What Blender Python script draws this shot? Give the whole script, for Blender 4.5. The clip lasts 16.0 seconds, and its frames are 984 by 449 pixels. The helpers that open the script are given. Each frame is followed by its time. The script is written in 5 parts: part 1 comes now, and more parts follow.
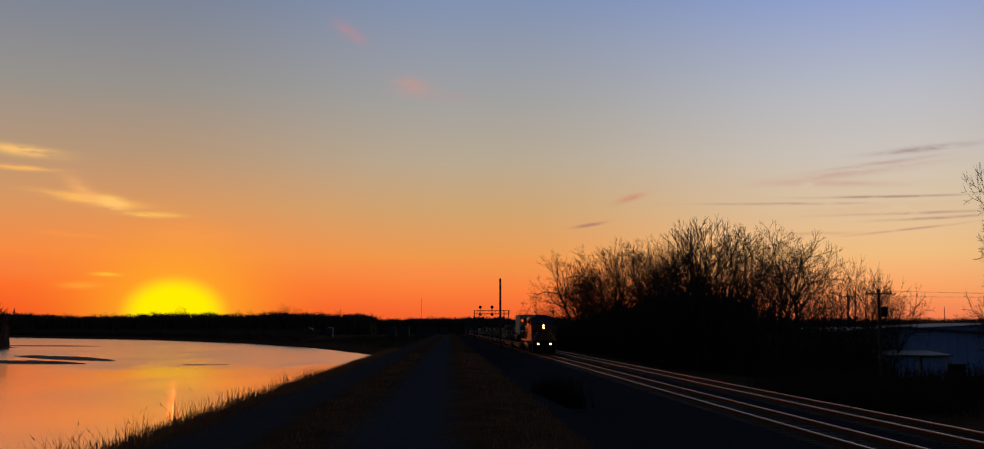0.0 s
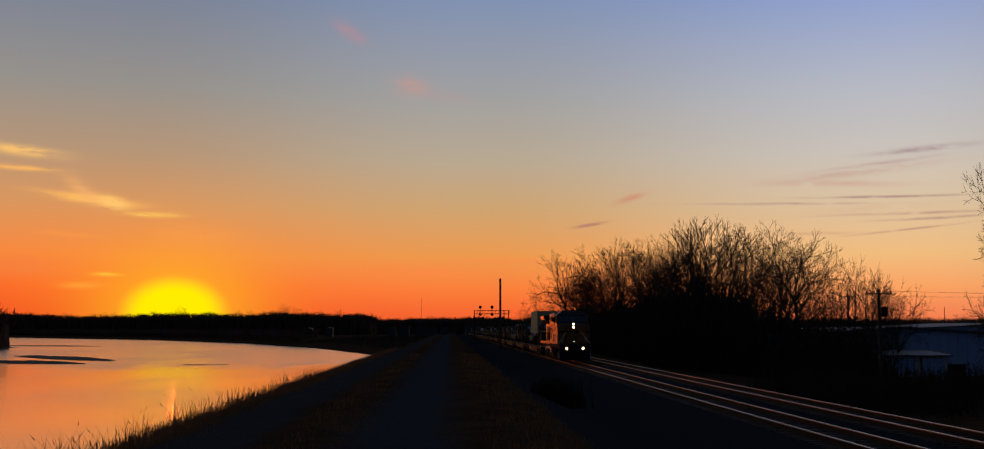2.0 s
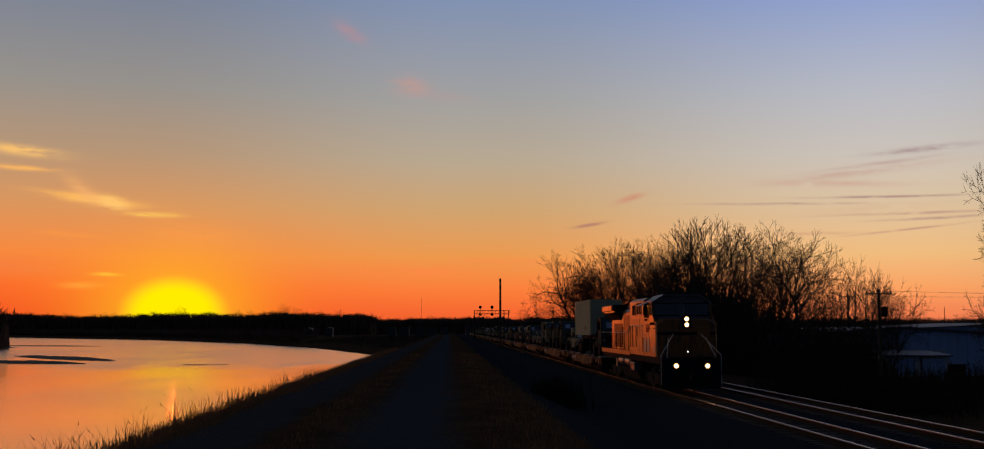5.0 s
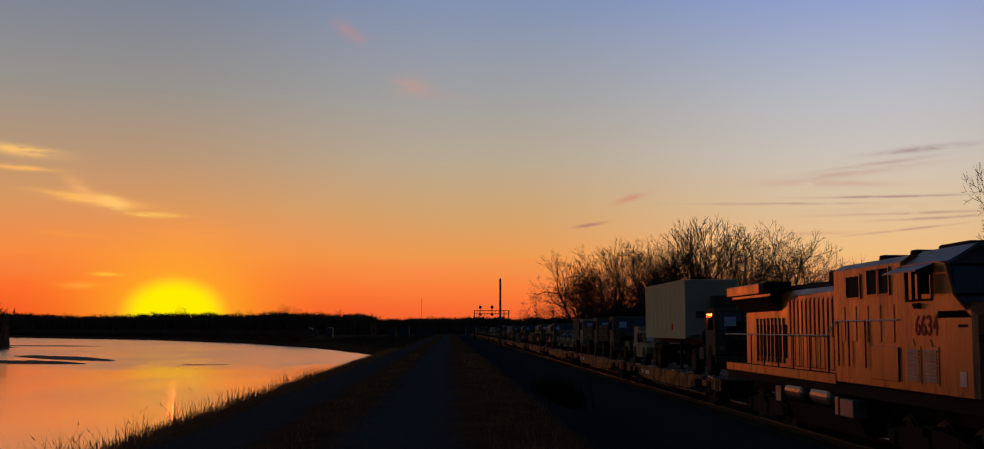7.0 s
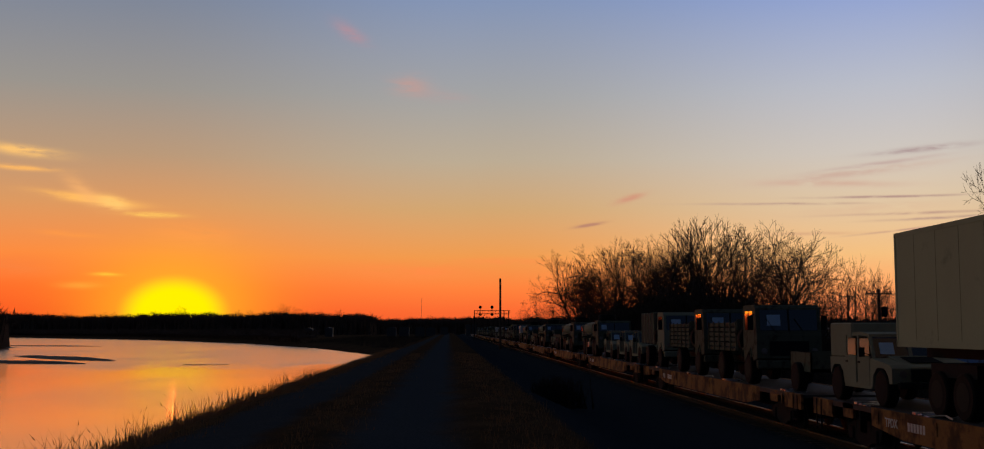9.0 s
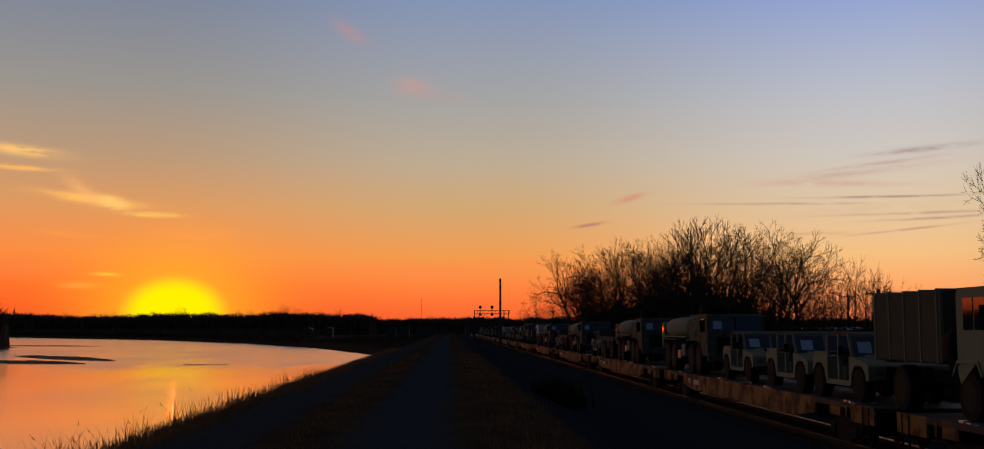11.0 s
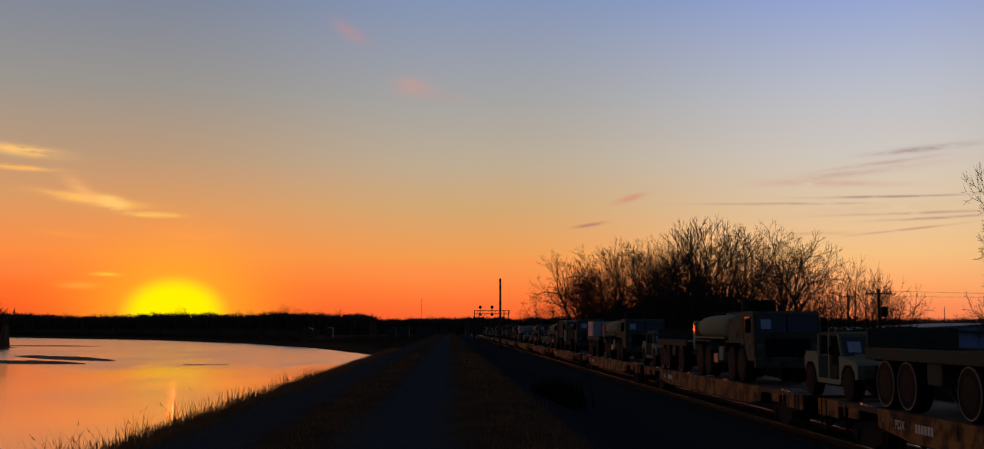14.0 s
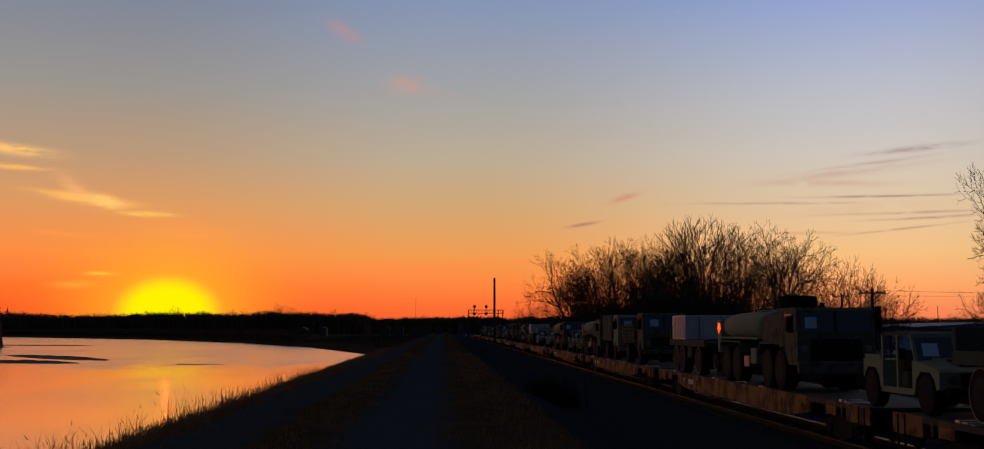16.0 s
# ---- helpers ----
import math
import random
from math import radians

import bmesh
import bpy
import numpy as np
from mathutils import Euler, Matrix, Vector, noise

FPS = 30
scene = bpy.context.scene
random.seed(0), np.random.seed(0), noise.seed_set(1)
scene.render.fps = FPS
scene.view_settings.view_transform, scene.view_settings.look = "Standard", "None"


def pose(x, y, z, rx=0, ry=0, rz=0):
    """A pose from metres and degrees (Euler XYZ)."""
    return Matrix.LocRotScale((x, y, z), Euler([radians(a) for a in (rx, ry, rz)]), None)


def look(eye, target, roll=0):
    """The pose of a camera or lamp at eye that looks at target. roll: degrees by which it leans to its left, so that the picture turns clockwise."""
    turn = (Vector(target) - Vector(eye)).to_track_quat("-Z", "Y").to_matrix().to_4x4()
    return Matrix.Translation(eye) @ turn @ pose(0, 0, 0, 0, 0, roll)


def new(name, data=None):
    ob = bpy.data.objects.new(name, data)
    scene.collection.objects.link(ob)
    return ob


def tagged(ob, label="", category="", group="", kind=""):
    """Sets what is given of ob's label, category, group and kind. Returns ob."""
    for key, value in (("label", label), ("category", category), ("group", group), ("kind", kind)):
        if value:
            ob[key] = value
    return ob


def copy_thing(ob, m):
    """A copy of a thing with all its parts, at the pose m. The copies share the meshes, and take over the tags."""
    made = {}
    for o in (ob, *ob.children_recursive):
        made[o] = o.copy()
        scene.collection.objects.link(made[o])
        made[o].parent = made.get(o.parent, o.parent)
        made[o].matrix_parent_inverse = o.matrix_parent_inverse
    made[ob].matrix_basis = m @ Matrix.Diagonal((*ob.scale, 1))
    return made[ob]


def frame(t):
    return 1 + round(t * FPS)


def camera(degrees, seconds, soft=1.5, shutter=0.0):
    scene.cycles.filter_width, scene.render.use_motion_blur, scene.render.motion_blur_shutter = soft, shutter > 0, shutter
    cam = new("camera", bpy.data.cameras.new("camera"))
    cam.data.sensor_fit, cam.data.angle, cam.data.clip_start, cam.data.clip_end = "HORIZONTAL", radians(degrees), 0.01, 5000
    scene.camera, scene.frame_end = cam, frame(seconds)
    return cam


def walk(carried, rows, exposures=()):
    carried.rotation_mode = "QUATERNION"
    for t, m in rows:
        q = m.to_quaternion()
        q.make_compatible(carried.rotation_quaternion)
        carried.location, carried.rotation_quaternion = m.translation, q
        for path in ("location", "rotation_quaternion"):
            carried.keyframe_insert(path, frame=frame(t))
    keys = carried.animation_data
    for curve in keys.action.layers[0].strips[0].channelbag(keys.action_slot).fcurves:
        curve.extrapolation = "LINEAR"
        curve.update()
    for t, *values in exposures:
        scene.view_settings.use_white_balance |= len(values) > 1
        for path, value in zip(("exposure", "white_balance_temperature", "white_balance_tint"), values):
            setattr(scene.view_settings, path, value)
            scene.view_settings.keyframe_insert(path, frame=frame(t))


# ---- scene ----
# ---- camera: a tripod on the river road, nudged at the very end ----
cam = camera(46.4, 16.0, soft=1.1)
EYE = (0.0, 0.0, 3.15)
still = pose(*EYE, 95.245, 0, -2.13)
walk(cam, [(0, still), (8, still), (15.5, still), (16.0, pose(*EYE, 95.215, 0, -2.42))], exposures=[(0.0, 0.0), (7.5, 0.0), (9.0, 0.07), (16.0, 0.07)])

# ---- sky and sun ----
SUN_AZ, SUN_EL = -13.3, 0.94        # degrees from the track's direction, and above the horizon


def srgb(r, g, b):
    return tuple((c / 255 / 12.92) if c < 10.3 else ((c / 255 + 0.055) / 1.055) ** 2.4 for c in (r, g, b))


class Nodes:
    """Short hand for a node tree."""

    def __init__(self, tree):
        self.t = tree
        tree.nodes.clear()

    def n(self, kind, **props):
        node = self.t.nodes.new(kind)
        if "operation" in props:
            node.operation = props["operation"]
        if "use_clamp" in props:
            node.use_clamp = props["use_clamp"]
        if "data_type" in props:
            node.data_type, node.blend_type = props["data_type"], props["blend_type"]
        if "interpolation_type" in props:
            node.interpolation_type = props["interpolation_type"]
        if "sky_type" in props:
            node.sky_type, node.sun_disc = props["sky_type"], props["sun_disc"]
        return node

    def put(self, sock, v):
        if isinstance(v, bpy.types.NodeSocket):
            self.t.links.new(v, sock)
        elif isinstance(v, (tuple, list)) and sock.type == "RGBA" and len(v) == 3:
            sock.default_value = (*v, 1)
        else:
            sock.default_value = v

    def m(self, op, a, b=0.0, c=0.0, clamp=False):
        node = self.n("ShaderNodeMath", operation=op, use_clamp=clamp)
        for s, v in zip(node.inputs, (a, b, c)):
            self.put(s, v)
        return node.outputs[0]

    def v(self, op, a, b=(0, 0, 0)):
        node = self.n("ShaderNodeVectorMath", operation=op)
        self.put(node.inputs[0], a)
        self.put(node.inputs[1], b)
        return node

    def mix(self, f, a, b, kind="MIX"):
        node = self.n("ShaderNodeMix", data_type="RGBA", blend_type=kind)
        for s, v in zip((node.inputs[0], node.inputs[6], node.inputs[7]), (f, a, b)):
            self.put(s, v)
        return node.outputs[2]

    def ramp(self, f, stops, smooth=False):
        node = self.n("ShaderNodeValToRGB")
        self.put(node.inputs[0], f)
        r = node.color_ramp
        r.interpolation = "EASE" if smooth else "LINEAR"
        while len(r.elements) < len(stops):
            r.elements.new(1.0)
        for e, (p, c) in zip(r.elements, stops):
            e.position, e.color = p, (*c, 1)
        return node.outputs[0]

    def noise(self, vec, scale, detail=4.0, rough=0.55, distort=0.0):
        node = self.n("ShaderNodeTexNoise")
        if vec is not None:
            self.put(node.inputs["Vector"], vec)
        node.inputs["Scale"].default_value, node.inputs["Detail"].default_value = scale, detail
        node.inputs["Roughness"].default_value, node.inputs["Distortion"].default_value = rough, distort
        return node.outputs[0]

    def span(self, x, a, b, c=0.0, d=1.0, smooth=True):
        node = self.n("ShaderNodeMapRange", interpolation_type="SMOOTHSTEP" if smooth else "LINEAR")
        for s, v in zip(node.inputs, (x, a, b, c, d)):
            self.put(s, v)
        return node.outputs[0]


def make_world():
    world = bpy.data.worlds.new("dusk_sky")
    scene.world = world
    world.use_nodes = True
    w = Nodes(world.node_tree)
    d = w.v("NORMALIZE", w.n("ShaderNodeTexCoord").outputs["Generated"]).outputs[0]
    xyz = w.n("ShaderNodeSeparateXYZ")
    w.put(xyz.inputs[0], d)
    x, y, z = xyz.outputs
    el = w.m("MULTIPLY", w.m("ARCSINE", z), 57.2958)
    az = w.m("MULTIPLY", w.m("ARCTAN2", x, y), 57.2958)
    up = w.m("DIVIDE", el, 40.0, clamp=True)
    # colour by height above the horizon, on the sun's side and away from it
    E_ = (0.0, 0.025, 0.05, 0.09, 0.15, 0.21, 0.29, 0.41, 0.6, 1.0)
    warm = w.ramp(up, list(zip(E_, [srgb(*c) for c in SKY_WARM])))
    mid = w.ramp(up, list(zip(E_, [srgb(*c) for c in SKY_MID])))
    cool = w.ramp(up, list(zip(E_, [srgb(*c) for c in SKY_COOL])))
    dusk = w.ramp(up, [(0, srgb(30, 42, 60)), (0.2, srgb(30, 44, 68)), (0.6, srgb(30, 41, 60)), (1, srgb(34, 43, 60))])
    col = w.mix(w.span(az, -16, 1.5), warm, mid)
    col = w.mix(w.span(az, 1.5, 22), col, cool)
    # long thin wisps of cloud: place, size, slant and colour of each streak
    flow = w.n("ShaderNodeCombineXYZ")
    for s, v in zip(flow.inputs, (w.m("MULTIPLY", az, 0.22), w.m("MULTIPLY", el, 1.1), 0.0)):
        w.put(s, v)
    wisp = w.noise(flow.outputs[0], 2.2, 6.0, 0.62, 0.4)
    fine = w.span(wisp, 0.24, 0.60)
    bend = w.m("MULTIPLY", w.m("SUBTRACT", w.noise(flow.outputs[0], 0.9, 3.0), 0.5), 0.9)
    for ca, ce, ra, re, slant, amount, c in CLOUDS:
        da = w.m("SUBTRACT", az, ca)
        de = w.m("SUBTRACT", w.m("ADD", w.m("SUBTRACT", el, ce), w.m("MULTIPLY", da, slant)), w.m("MULTIPLY", bend, re * 2))
        r2 = w.m("ADD", w.m("POWER", w.m("DIVIDE", w.m("ABSOLUTE", da), ra), 2.0), w.m("POWER", w.m("DIVIDE", w.m("ABSOLUTE", de), re), 2.0))
        f = w.m("MULTIPLY", w.m("MULTIPLY", w.m("EXPONENT", w.m("MULTIPLY", r2, -1.0)), fine), amount, clamp=True)
        col = w.mix(f, col, srgb(*c))
    # the dusk sky behind and overhead is far darker than the west
    turn = w.m("ABSOLUTE", w.m("ADD", az, 3.0))
    flank = w.ramp(up, [(0, srgb(156, 142, 124)), (0.3, srgb(134, 130, 124)), (1, srgb(34, 43, 60))])
    dusk = w.mix(w.span(turn, 70, 130), flank, dusk)
    west = w.span(turn, 25, 46, 1.0, 0.0)
    low = w.span(el, 16, 40, 1.0, 0.0)
    col = w.mix(w.m("MULTIPLY", west, low), dusk, col)
    # glow round the sun
    a, e = radians(SUN_AZ), radians(GLOW_EL)
    to_sun = (math.sin(a) * math.cos(e), math.cos(a) * math.cos(e), math.sin(e))
    off = w.v("SUBTRACT", d, to_sun).outputs[0]
    off = w.v("MULTIPLY", off, (1.0, 1.0, 1.42)).outputs[0]
    far = w.m("MULTIPLY", w.v("LENGTH", off).outputs["Value"], 57.2958)
    halo = w.m("EXPONENT", w.m("MULTIPLY", w.m("POWER", w.m("DIVIDE", far, 4.0), 2.0), -1.0))
    core = w.span(far, 1.4, 2.8, 1.0, 0.0)
    col = w.mix(w.m("MULTIPLY", halo, 0.85), col, srgb(255, 186, 34))
    col = w.mix(core, col, (1.05, 0.84, 0.0))
    # below the horizon
    col = w.mix(w.span(el, -0.5, -2.5), col, srgb(10, 10, 12))
    air = w.n("ShaderNodeTexSky", sky_type="NISHITA", sun_disc=False)
    air.sun_elevation, air.sun_rotation = radians(SUN_EL), radians(SUN_AZ)
    col = w.mix(1.0, col, w.mix(1.0, air.outputs[0], (0.0008, 0.0008, 0.0008), "MULTIPLY"), "ADD")
    bg = w.n("ShaderNodeBackground")
    w.put(bg.inputs[0], col)
    bg.inputs[1].default_value = 1.0
    w.put(w.n("ShaderNodeOutputWorld").inputs[0], bg.outputs[0])


GLOW_EL = 0.8
SKY_WARM = [(236, 80, 34), (244, 90, 36), (250, 106, 42), (247, 136, 62), (216, 150, 94), (182, 149, 118), (150, 145, 139), (118, 129, 150), (92, 116, 152), (60, 84, 130)]
SKY_MID = [(236, 90, 46), (246, 106, 50), (250, 126, 58), (236, 152, 76), (206, 163, 112), (184, 168, 145), (160, 160, 160), (128, 145, 178), (100, 124, 175), (64, 88, 140)]
SKY_COOL = [(238, 116, 74), (246, 136, 84), (250, 162, 98), (240, 188, 126), (220, 194, 160), (203, 194, 185), (182, 185, 196), (136, 156, 206), (112, 134, 200), (70, 94, 150)]
CLOUDS = [  # azimuth, elevation, half length, half height, slant, amount, colour
    (-20.3, 8.25, 1.5, 0.20, 0.05, 1.3, (246, 190, 112)), (-20.4, 7.5, 1.4, 0.12, 0.03, 1.2, (244, 178, 100)),
    (-17.2, 6.15, 1.9, 0.17, 0.10, 1.5, (252, 184, 96)), (-16.3, 6.0, 0.7, 0.28, 0.16, 1.3, (255, 196, 110)), (-14.3, 5.5, 1.0, 0.11, 0.01, 1.8, (255, 200, 96)),
    (-17.6, 6.5, 0.8, 0.40, 0.6, 0.7, (244, 176, 108)), (-16.4, 2.62, 0.55, 0.08, 0.0, 1.5, (255, 184, 64)),
    (-21.0, 2.9, 2.2, 0.4, 0.0, 0.7, (242, 126, 64)), (-17.6, 2.1, 0.9, 0.15, 0.0, 0.9, (255, 150, 60)),
    (-18.2, 4.5, 1.2, 0.12, 0.05, 0.8, (250, 150, 70)), (-12.5, 4.6, 2.0, 0.5, 0.03, 0.5, (252, 150, 76)),
    (-1.8, 2.9, 2.6, 0.35, 0.02, 0.9, (250, 136, 70)), (3.0, 3.4, 2.4, 0.2, 0.02, 0.6, (248, 140, 76)), (-5.0, 14.6, 0.8, 0.35, 0.45, 0.8, (176, 140, 150)),
    (-2.0, 12.1, 0.9, 0.45, 0.1, 0.8, (190, 152, 144)), (-0.2, 11.6, 1.3, 0.3, 0.1, 0.4, (180, 152, 150)),
    (7.0, 5.2, 0.65, 0.075, -0.16, 1.6, (186, 134, 108)), (9.0, 6.5, 0.7, 0.14, -0.25, 1.2, (206, 150, 122)),
    (22.9, 8.45, 1.9, 0.13, -0.05, 1.3, (172, 150, 148)), (19.8, 7.45, 3.4, 0.17, -0.09, 0.9, (200, 168, 152)), (21.0, 7.85, 2.6, 0.10, -0.10, 0.8, (190, 164, 156)),
    (18.6, 7.0, 3.0, 0.14, 0.04, 0.9, (206, 170, 150)), (16.4, 6.08, 3.4, 0.055, 0.02, 1.3, (188, 156, 138)),
    (21.4, 6.28, 3.0, 0.055, 0.015, 1.4, (180, 148, 136)), (22.4, 5.45, 3.2, 0.06, 0.0, 1.1, (190, 154, 134)), (23.4, 5.2, 2.2, 0.06, -0.02, 1.3, (182, 148, 132)), (22.2, 4.72, 2.4, 0.05, -0.09, 1.1, (198, 156, 130)),
    (17.4, 4.6, 2.2, 0.08, 0.0, 0.8, (214, 164, 126)), (20.5, 5.7, 3.6, 0.30, -0.03, 0.45, (214, 176, 146)),
]
make_world()

sun = new("sun", bpy.data.lights.new("sun", "SUN"))
sun.data.energy, sun.data.angle, sun.data.color = 0.13, radians(0.53), (1.0, 0.11, 0.015)
a_, e_ = radians(SUN_AZ), radians(SUN_EL)
sun.matrix_world = look((0, 0, 0), (-math.sin(a_) * math.cos(e_), -math.cos(a_) * math.cos(e_), -math.sin(e_)))


# ---- materials ----
def mat(name, col, rough=0.6, metal=0.0, var=0.25, scale=2.0, grain=25.0, bump=0.15, dirt=None, dirt_at=0.55, coat=0.0, spec=0.5, streak=False, polish=0.35):
    """A worn surface: colour that varies at two scales, patches of dirt, uneven gloss and fine relief."""
    ma = bpy.data.materials.new(name)
    ma.use_nodes = True
    n = Nodes(ma.node_tree)
    co = n.n("ShaderNodeTexCoord").outputs["Object"]
    if streak:
        co = n.v("MULTIPLY", co, (1.0, 1.0, 0.18)).outputs[0]
    big, small = n.noise(co, scale, 5.0, 0.6), n.noise(co, grain, 4.0, 0.6)
    shade = n.m("ADD", n.m("MULTIPLY", n.m("SUBTRACT", big, 0.5), 2.2 * var), n.m("MULTIPLY", n.m("SUBTRACT", small, 0.5), 1.4 * var))
    tint = n.n("ShaderNodeObjectInfo").outputs["Random"]
    shade = n.m("ADD", shade, n.m("MULTIPLY", n.m("SUBTRACT", tint, 0.5), 0.5 * var))
    hsv = n.n("ShaderNodeHueSaturation")
    n.put(hsv.inputs["Color"], col)
    n.put(hsv.inputs["Value"], n.m("ADD", shade, 1.0))
    c = hsv.outputs[0]
    if dirt:
        c = n.mix(n.span(n.noise(co, scale * 2.3, 6.0, 0.65), dirt_at, dirt_at + 0.16, 0.0, 0.85), c, dirt)
    p = n.n("ShaderNodeBsdfPrincipled")
    n.put(p.inputs["Base Color"], c)
    n.put(p.inputs["Roughness"], n.m("ADD", n.m("MULTIPLY", n.m("SUBTRACT", big, 0.5), polish), rough, clamp=True))
    p.inputs["Metallic"].default_value = metal
    p.inputs["Coat Weight"].default_value = coat
    p.inputs["Specular IOR Level"].default_value = spec
    b = n.n("ShaderNodeBump")
    b.inputs["Strength"].default_value, b.inputs["Distance"].default_value = bump, 0.02
    n.put(b.inputs["Height"], small)
    n.put(p.inputs["Normal"], b.outputs[0])
    n.put(n.n("ShaderNodeOutputMaterial").inputs[0], p.outputs[0])
    return ma


def glow(name, col, power):
    ma = bpy.data.materials.new(name)
    ma.use_nodes = True
    n = Nodes(ma.node_tree)
    e = n.n("ShaderNodeEmission")
    n.put(e.inputs[0], col)
    e.inputs[1].default_value = power
    n.put(n.n("ShaderNodeOutputMaterial").inputs[0], e.outputs[0])
    return ma


def lamp_glow(name, col, power, size):
    """A sealed-beam lamp: bright at the bulb, fading towards its rim."""
    ma = glow(name, col, power)
    n, e = ma.node_tree, ma.node_tree.nodes["Emission"]
    co, far, ex = n.nodes.new("ShaderNodeTexCoord"), n.nodes.new("ShaderNodeVectorMath"), n.nodes.new("ShaderNodeMath")
    far.operation, ex.operation = "LENGTH", "MULTIPLY_ADD"
    n.links.new(co.outputs["Object"], far.inputs[0])
    fall, strong = n.nodes.new("ShaderNodeMath"), n.nodes.new("ShaderNodeMath")
    fall.operation, strong.operation = "EXPONENT", "MULTIPLY"
    sq = n.nodes.new("ShaderNodeMath")
    sq.operation = "POWER"
    n.links.new(far.outputs["Value"], sq.inputs[0])
    sq.inputs[1].default_value = 2.0
    n.links.new(sq.outputs[0], ex.inputs[0])
    ex.inputs[1].default_value, ex.inputs[2].default_value = -1.0 / size ** 2, 0.0
    n.links.new(ex.outputs[0], fall.inputs[0])
    n.links.new(fall.outputs[0], strong.inputs[0])
    strong.inputs[1].default_value = power
    n.links.new(strong.outputs[0], e.inputs[1])
    return ma


def water_material():
    ma = bpy.data.materials.new("sunset_tinted_water")
    ma.use_nodes = True
    n = Nodes(ma.node_tree)
    co = n.n("ShaderNodeTexCoord").outputs["Object"]
    xyz = n.n("ShaderNodeSeparateXYZ")
    n.put(xyz.inputs[0], co)
    rip = n.noise(n.v("MULTIPLY", co, (0.35, 0.22, 1.0)).outputs[0], 0.9, 5.0, 0.6)
    swell = n.noise(n.v("MULTIPLY", co, (0.05, 0.02, 1.0)).outputs[0], 1.0, 4.0, 0.55)
    # beyond the sandbars the current ruffles the surface; nearer it lies smooth
    ruffled = n.span(n.m("ADD", xyz.outputs[1], n.m("MULTIPLY", n.m("SUBTRACT", swell, 0.5), 170.0)), 155, 205)
    p = n.n("ShaderNodeBsdfPrincipled")
    # orange metallic tint: part of the sunset's reflection is put into the water's colour
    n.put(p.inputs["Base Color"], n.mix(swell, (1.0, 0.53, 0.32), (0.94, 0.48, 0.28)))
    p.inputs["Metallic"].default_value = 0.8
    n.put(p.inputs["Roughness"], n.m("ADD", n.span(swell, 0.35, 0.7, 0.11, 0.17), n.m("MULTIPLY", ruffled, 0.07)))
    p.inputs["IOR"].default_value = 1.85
    b = n.n("ShaderNodeBump")
    b.inputs["Strength"].default_value, b.inputs["Distance"].default_value = 0.45, 0.06
    n.put(b.inputs["Height"], n.m("MULTIPLY", rip, n.m("ADD", 0.5, n.m("MULTIPLY", ruffled, 2.0))))
    n.put(p.inputs["Normal"], b.outputs[0])
    n.put(n.n("ShaderNodeOutputMaterial").inputs[0], p.outputs[0])
    return ma


def ground_material():
    """Dry grass with two worn gravel lanes, a ballast shoulder and river mud, by place across the bank."""
    ma = bpy.data.materials.new("river_bank_ground")
    ma.use_nodes = True
    n = Nodes(ma.node_tree)
    co = n.n("ShaderNodeTexCoord").outputs["Object"]
    xyz = n.n("ShaderNodeSeparateXYZ")
    n.put(xyz.inputs[0], co)
    patch = n.noise(co, 0.5, 5.0, 0.65)
    grain = n.noise(co, 14.0, 5.0, 0.7)
    x = n.m("ADD", xyz.outputs[0], n.m("MULTIPLY", n.m("SUBTRACT", n.noise(co, 0.35, 4.0, 0.6), 0.5), 1.3))
    grass = n.mix(n.span(patch, 0.35, 0.65), (0.140, 0.088, 0.052), (0.085, 0.058, 0.036))
    grass = n.mix(n.span(grain, 0.3, 0.75), n.mix(0.6, grass, (0.035, 0.022, 0.014)), grass)
    gravel = n.mix(n.span(grain, 0.3, 0.7), (0.042, 0.056, 0.072), (0.080, 0.096, 0.114))
    rock = n.mix(n.span(n.noise(co, 22.0, 3.0, 0.7), 0.35, 0.65), (0.020, 0.027, 0.035), (0.052, 0.064, 0.078))

    def lane(a, b, soft):
        return n.m("MULTIPLY", n.span(x, a - soft, a + soft), n.span(x, b - soft, b + soft, 1.0, 0.0))
    c = n.mix(n.m("MULTIPLY", lane(-2.3, 0.1, 0.6), 0.9), grass, gravel)
    c = n.mix(n.m("MULTIPLY", lane(-6.6, -4.3, 0.4), 0.75), c, gravel)
    c = n.mix(lane(3.4, 19.5, 0.5), c, rock)
    p = n.n("ShaderNodeBsdfPrincipled")
    n.put(p.inputs["Base Color"], c)
    p.inputs["Roughness"].default_value = 0.95
    p.inputs["Specular IOR Level"].default_value = 0.0
    b = n.n("ShaderNodeBump")
    b.inputs["Strength"].default_value, b.inputs["Distance"].default_value = 0.7, 0.05
    n.put(b.inputs["Height"], n.m("ADD", grain, n.m("MULTIPLY", patch, 2.0)))
    n.put(p.inputs["Normal"], b.outputs[0])
    n.put(n.n("ShaderNodeOutputMaterial").inputs[0], p.outputs[0])
    return ma


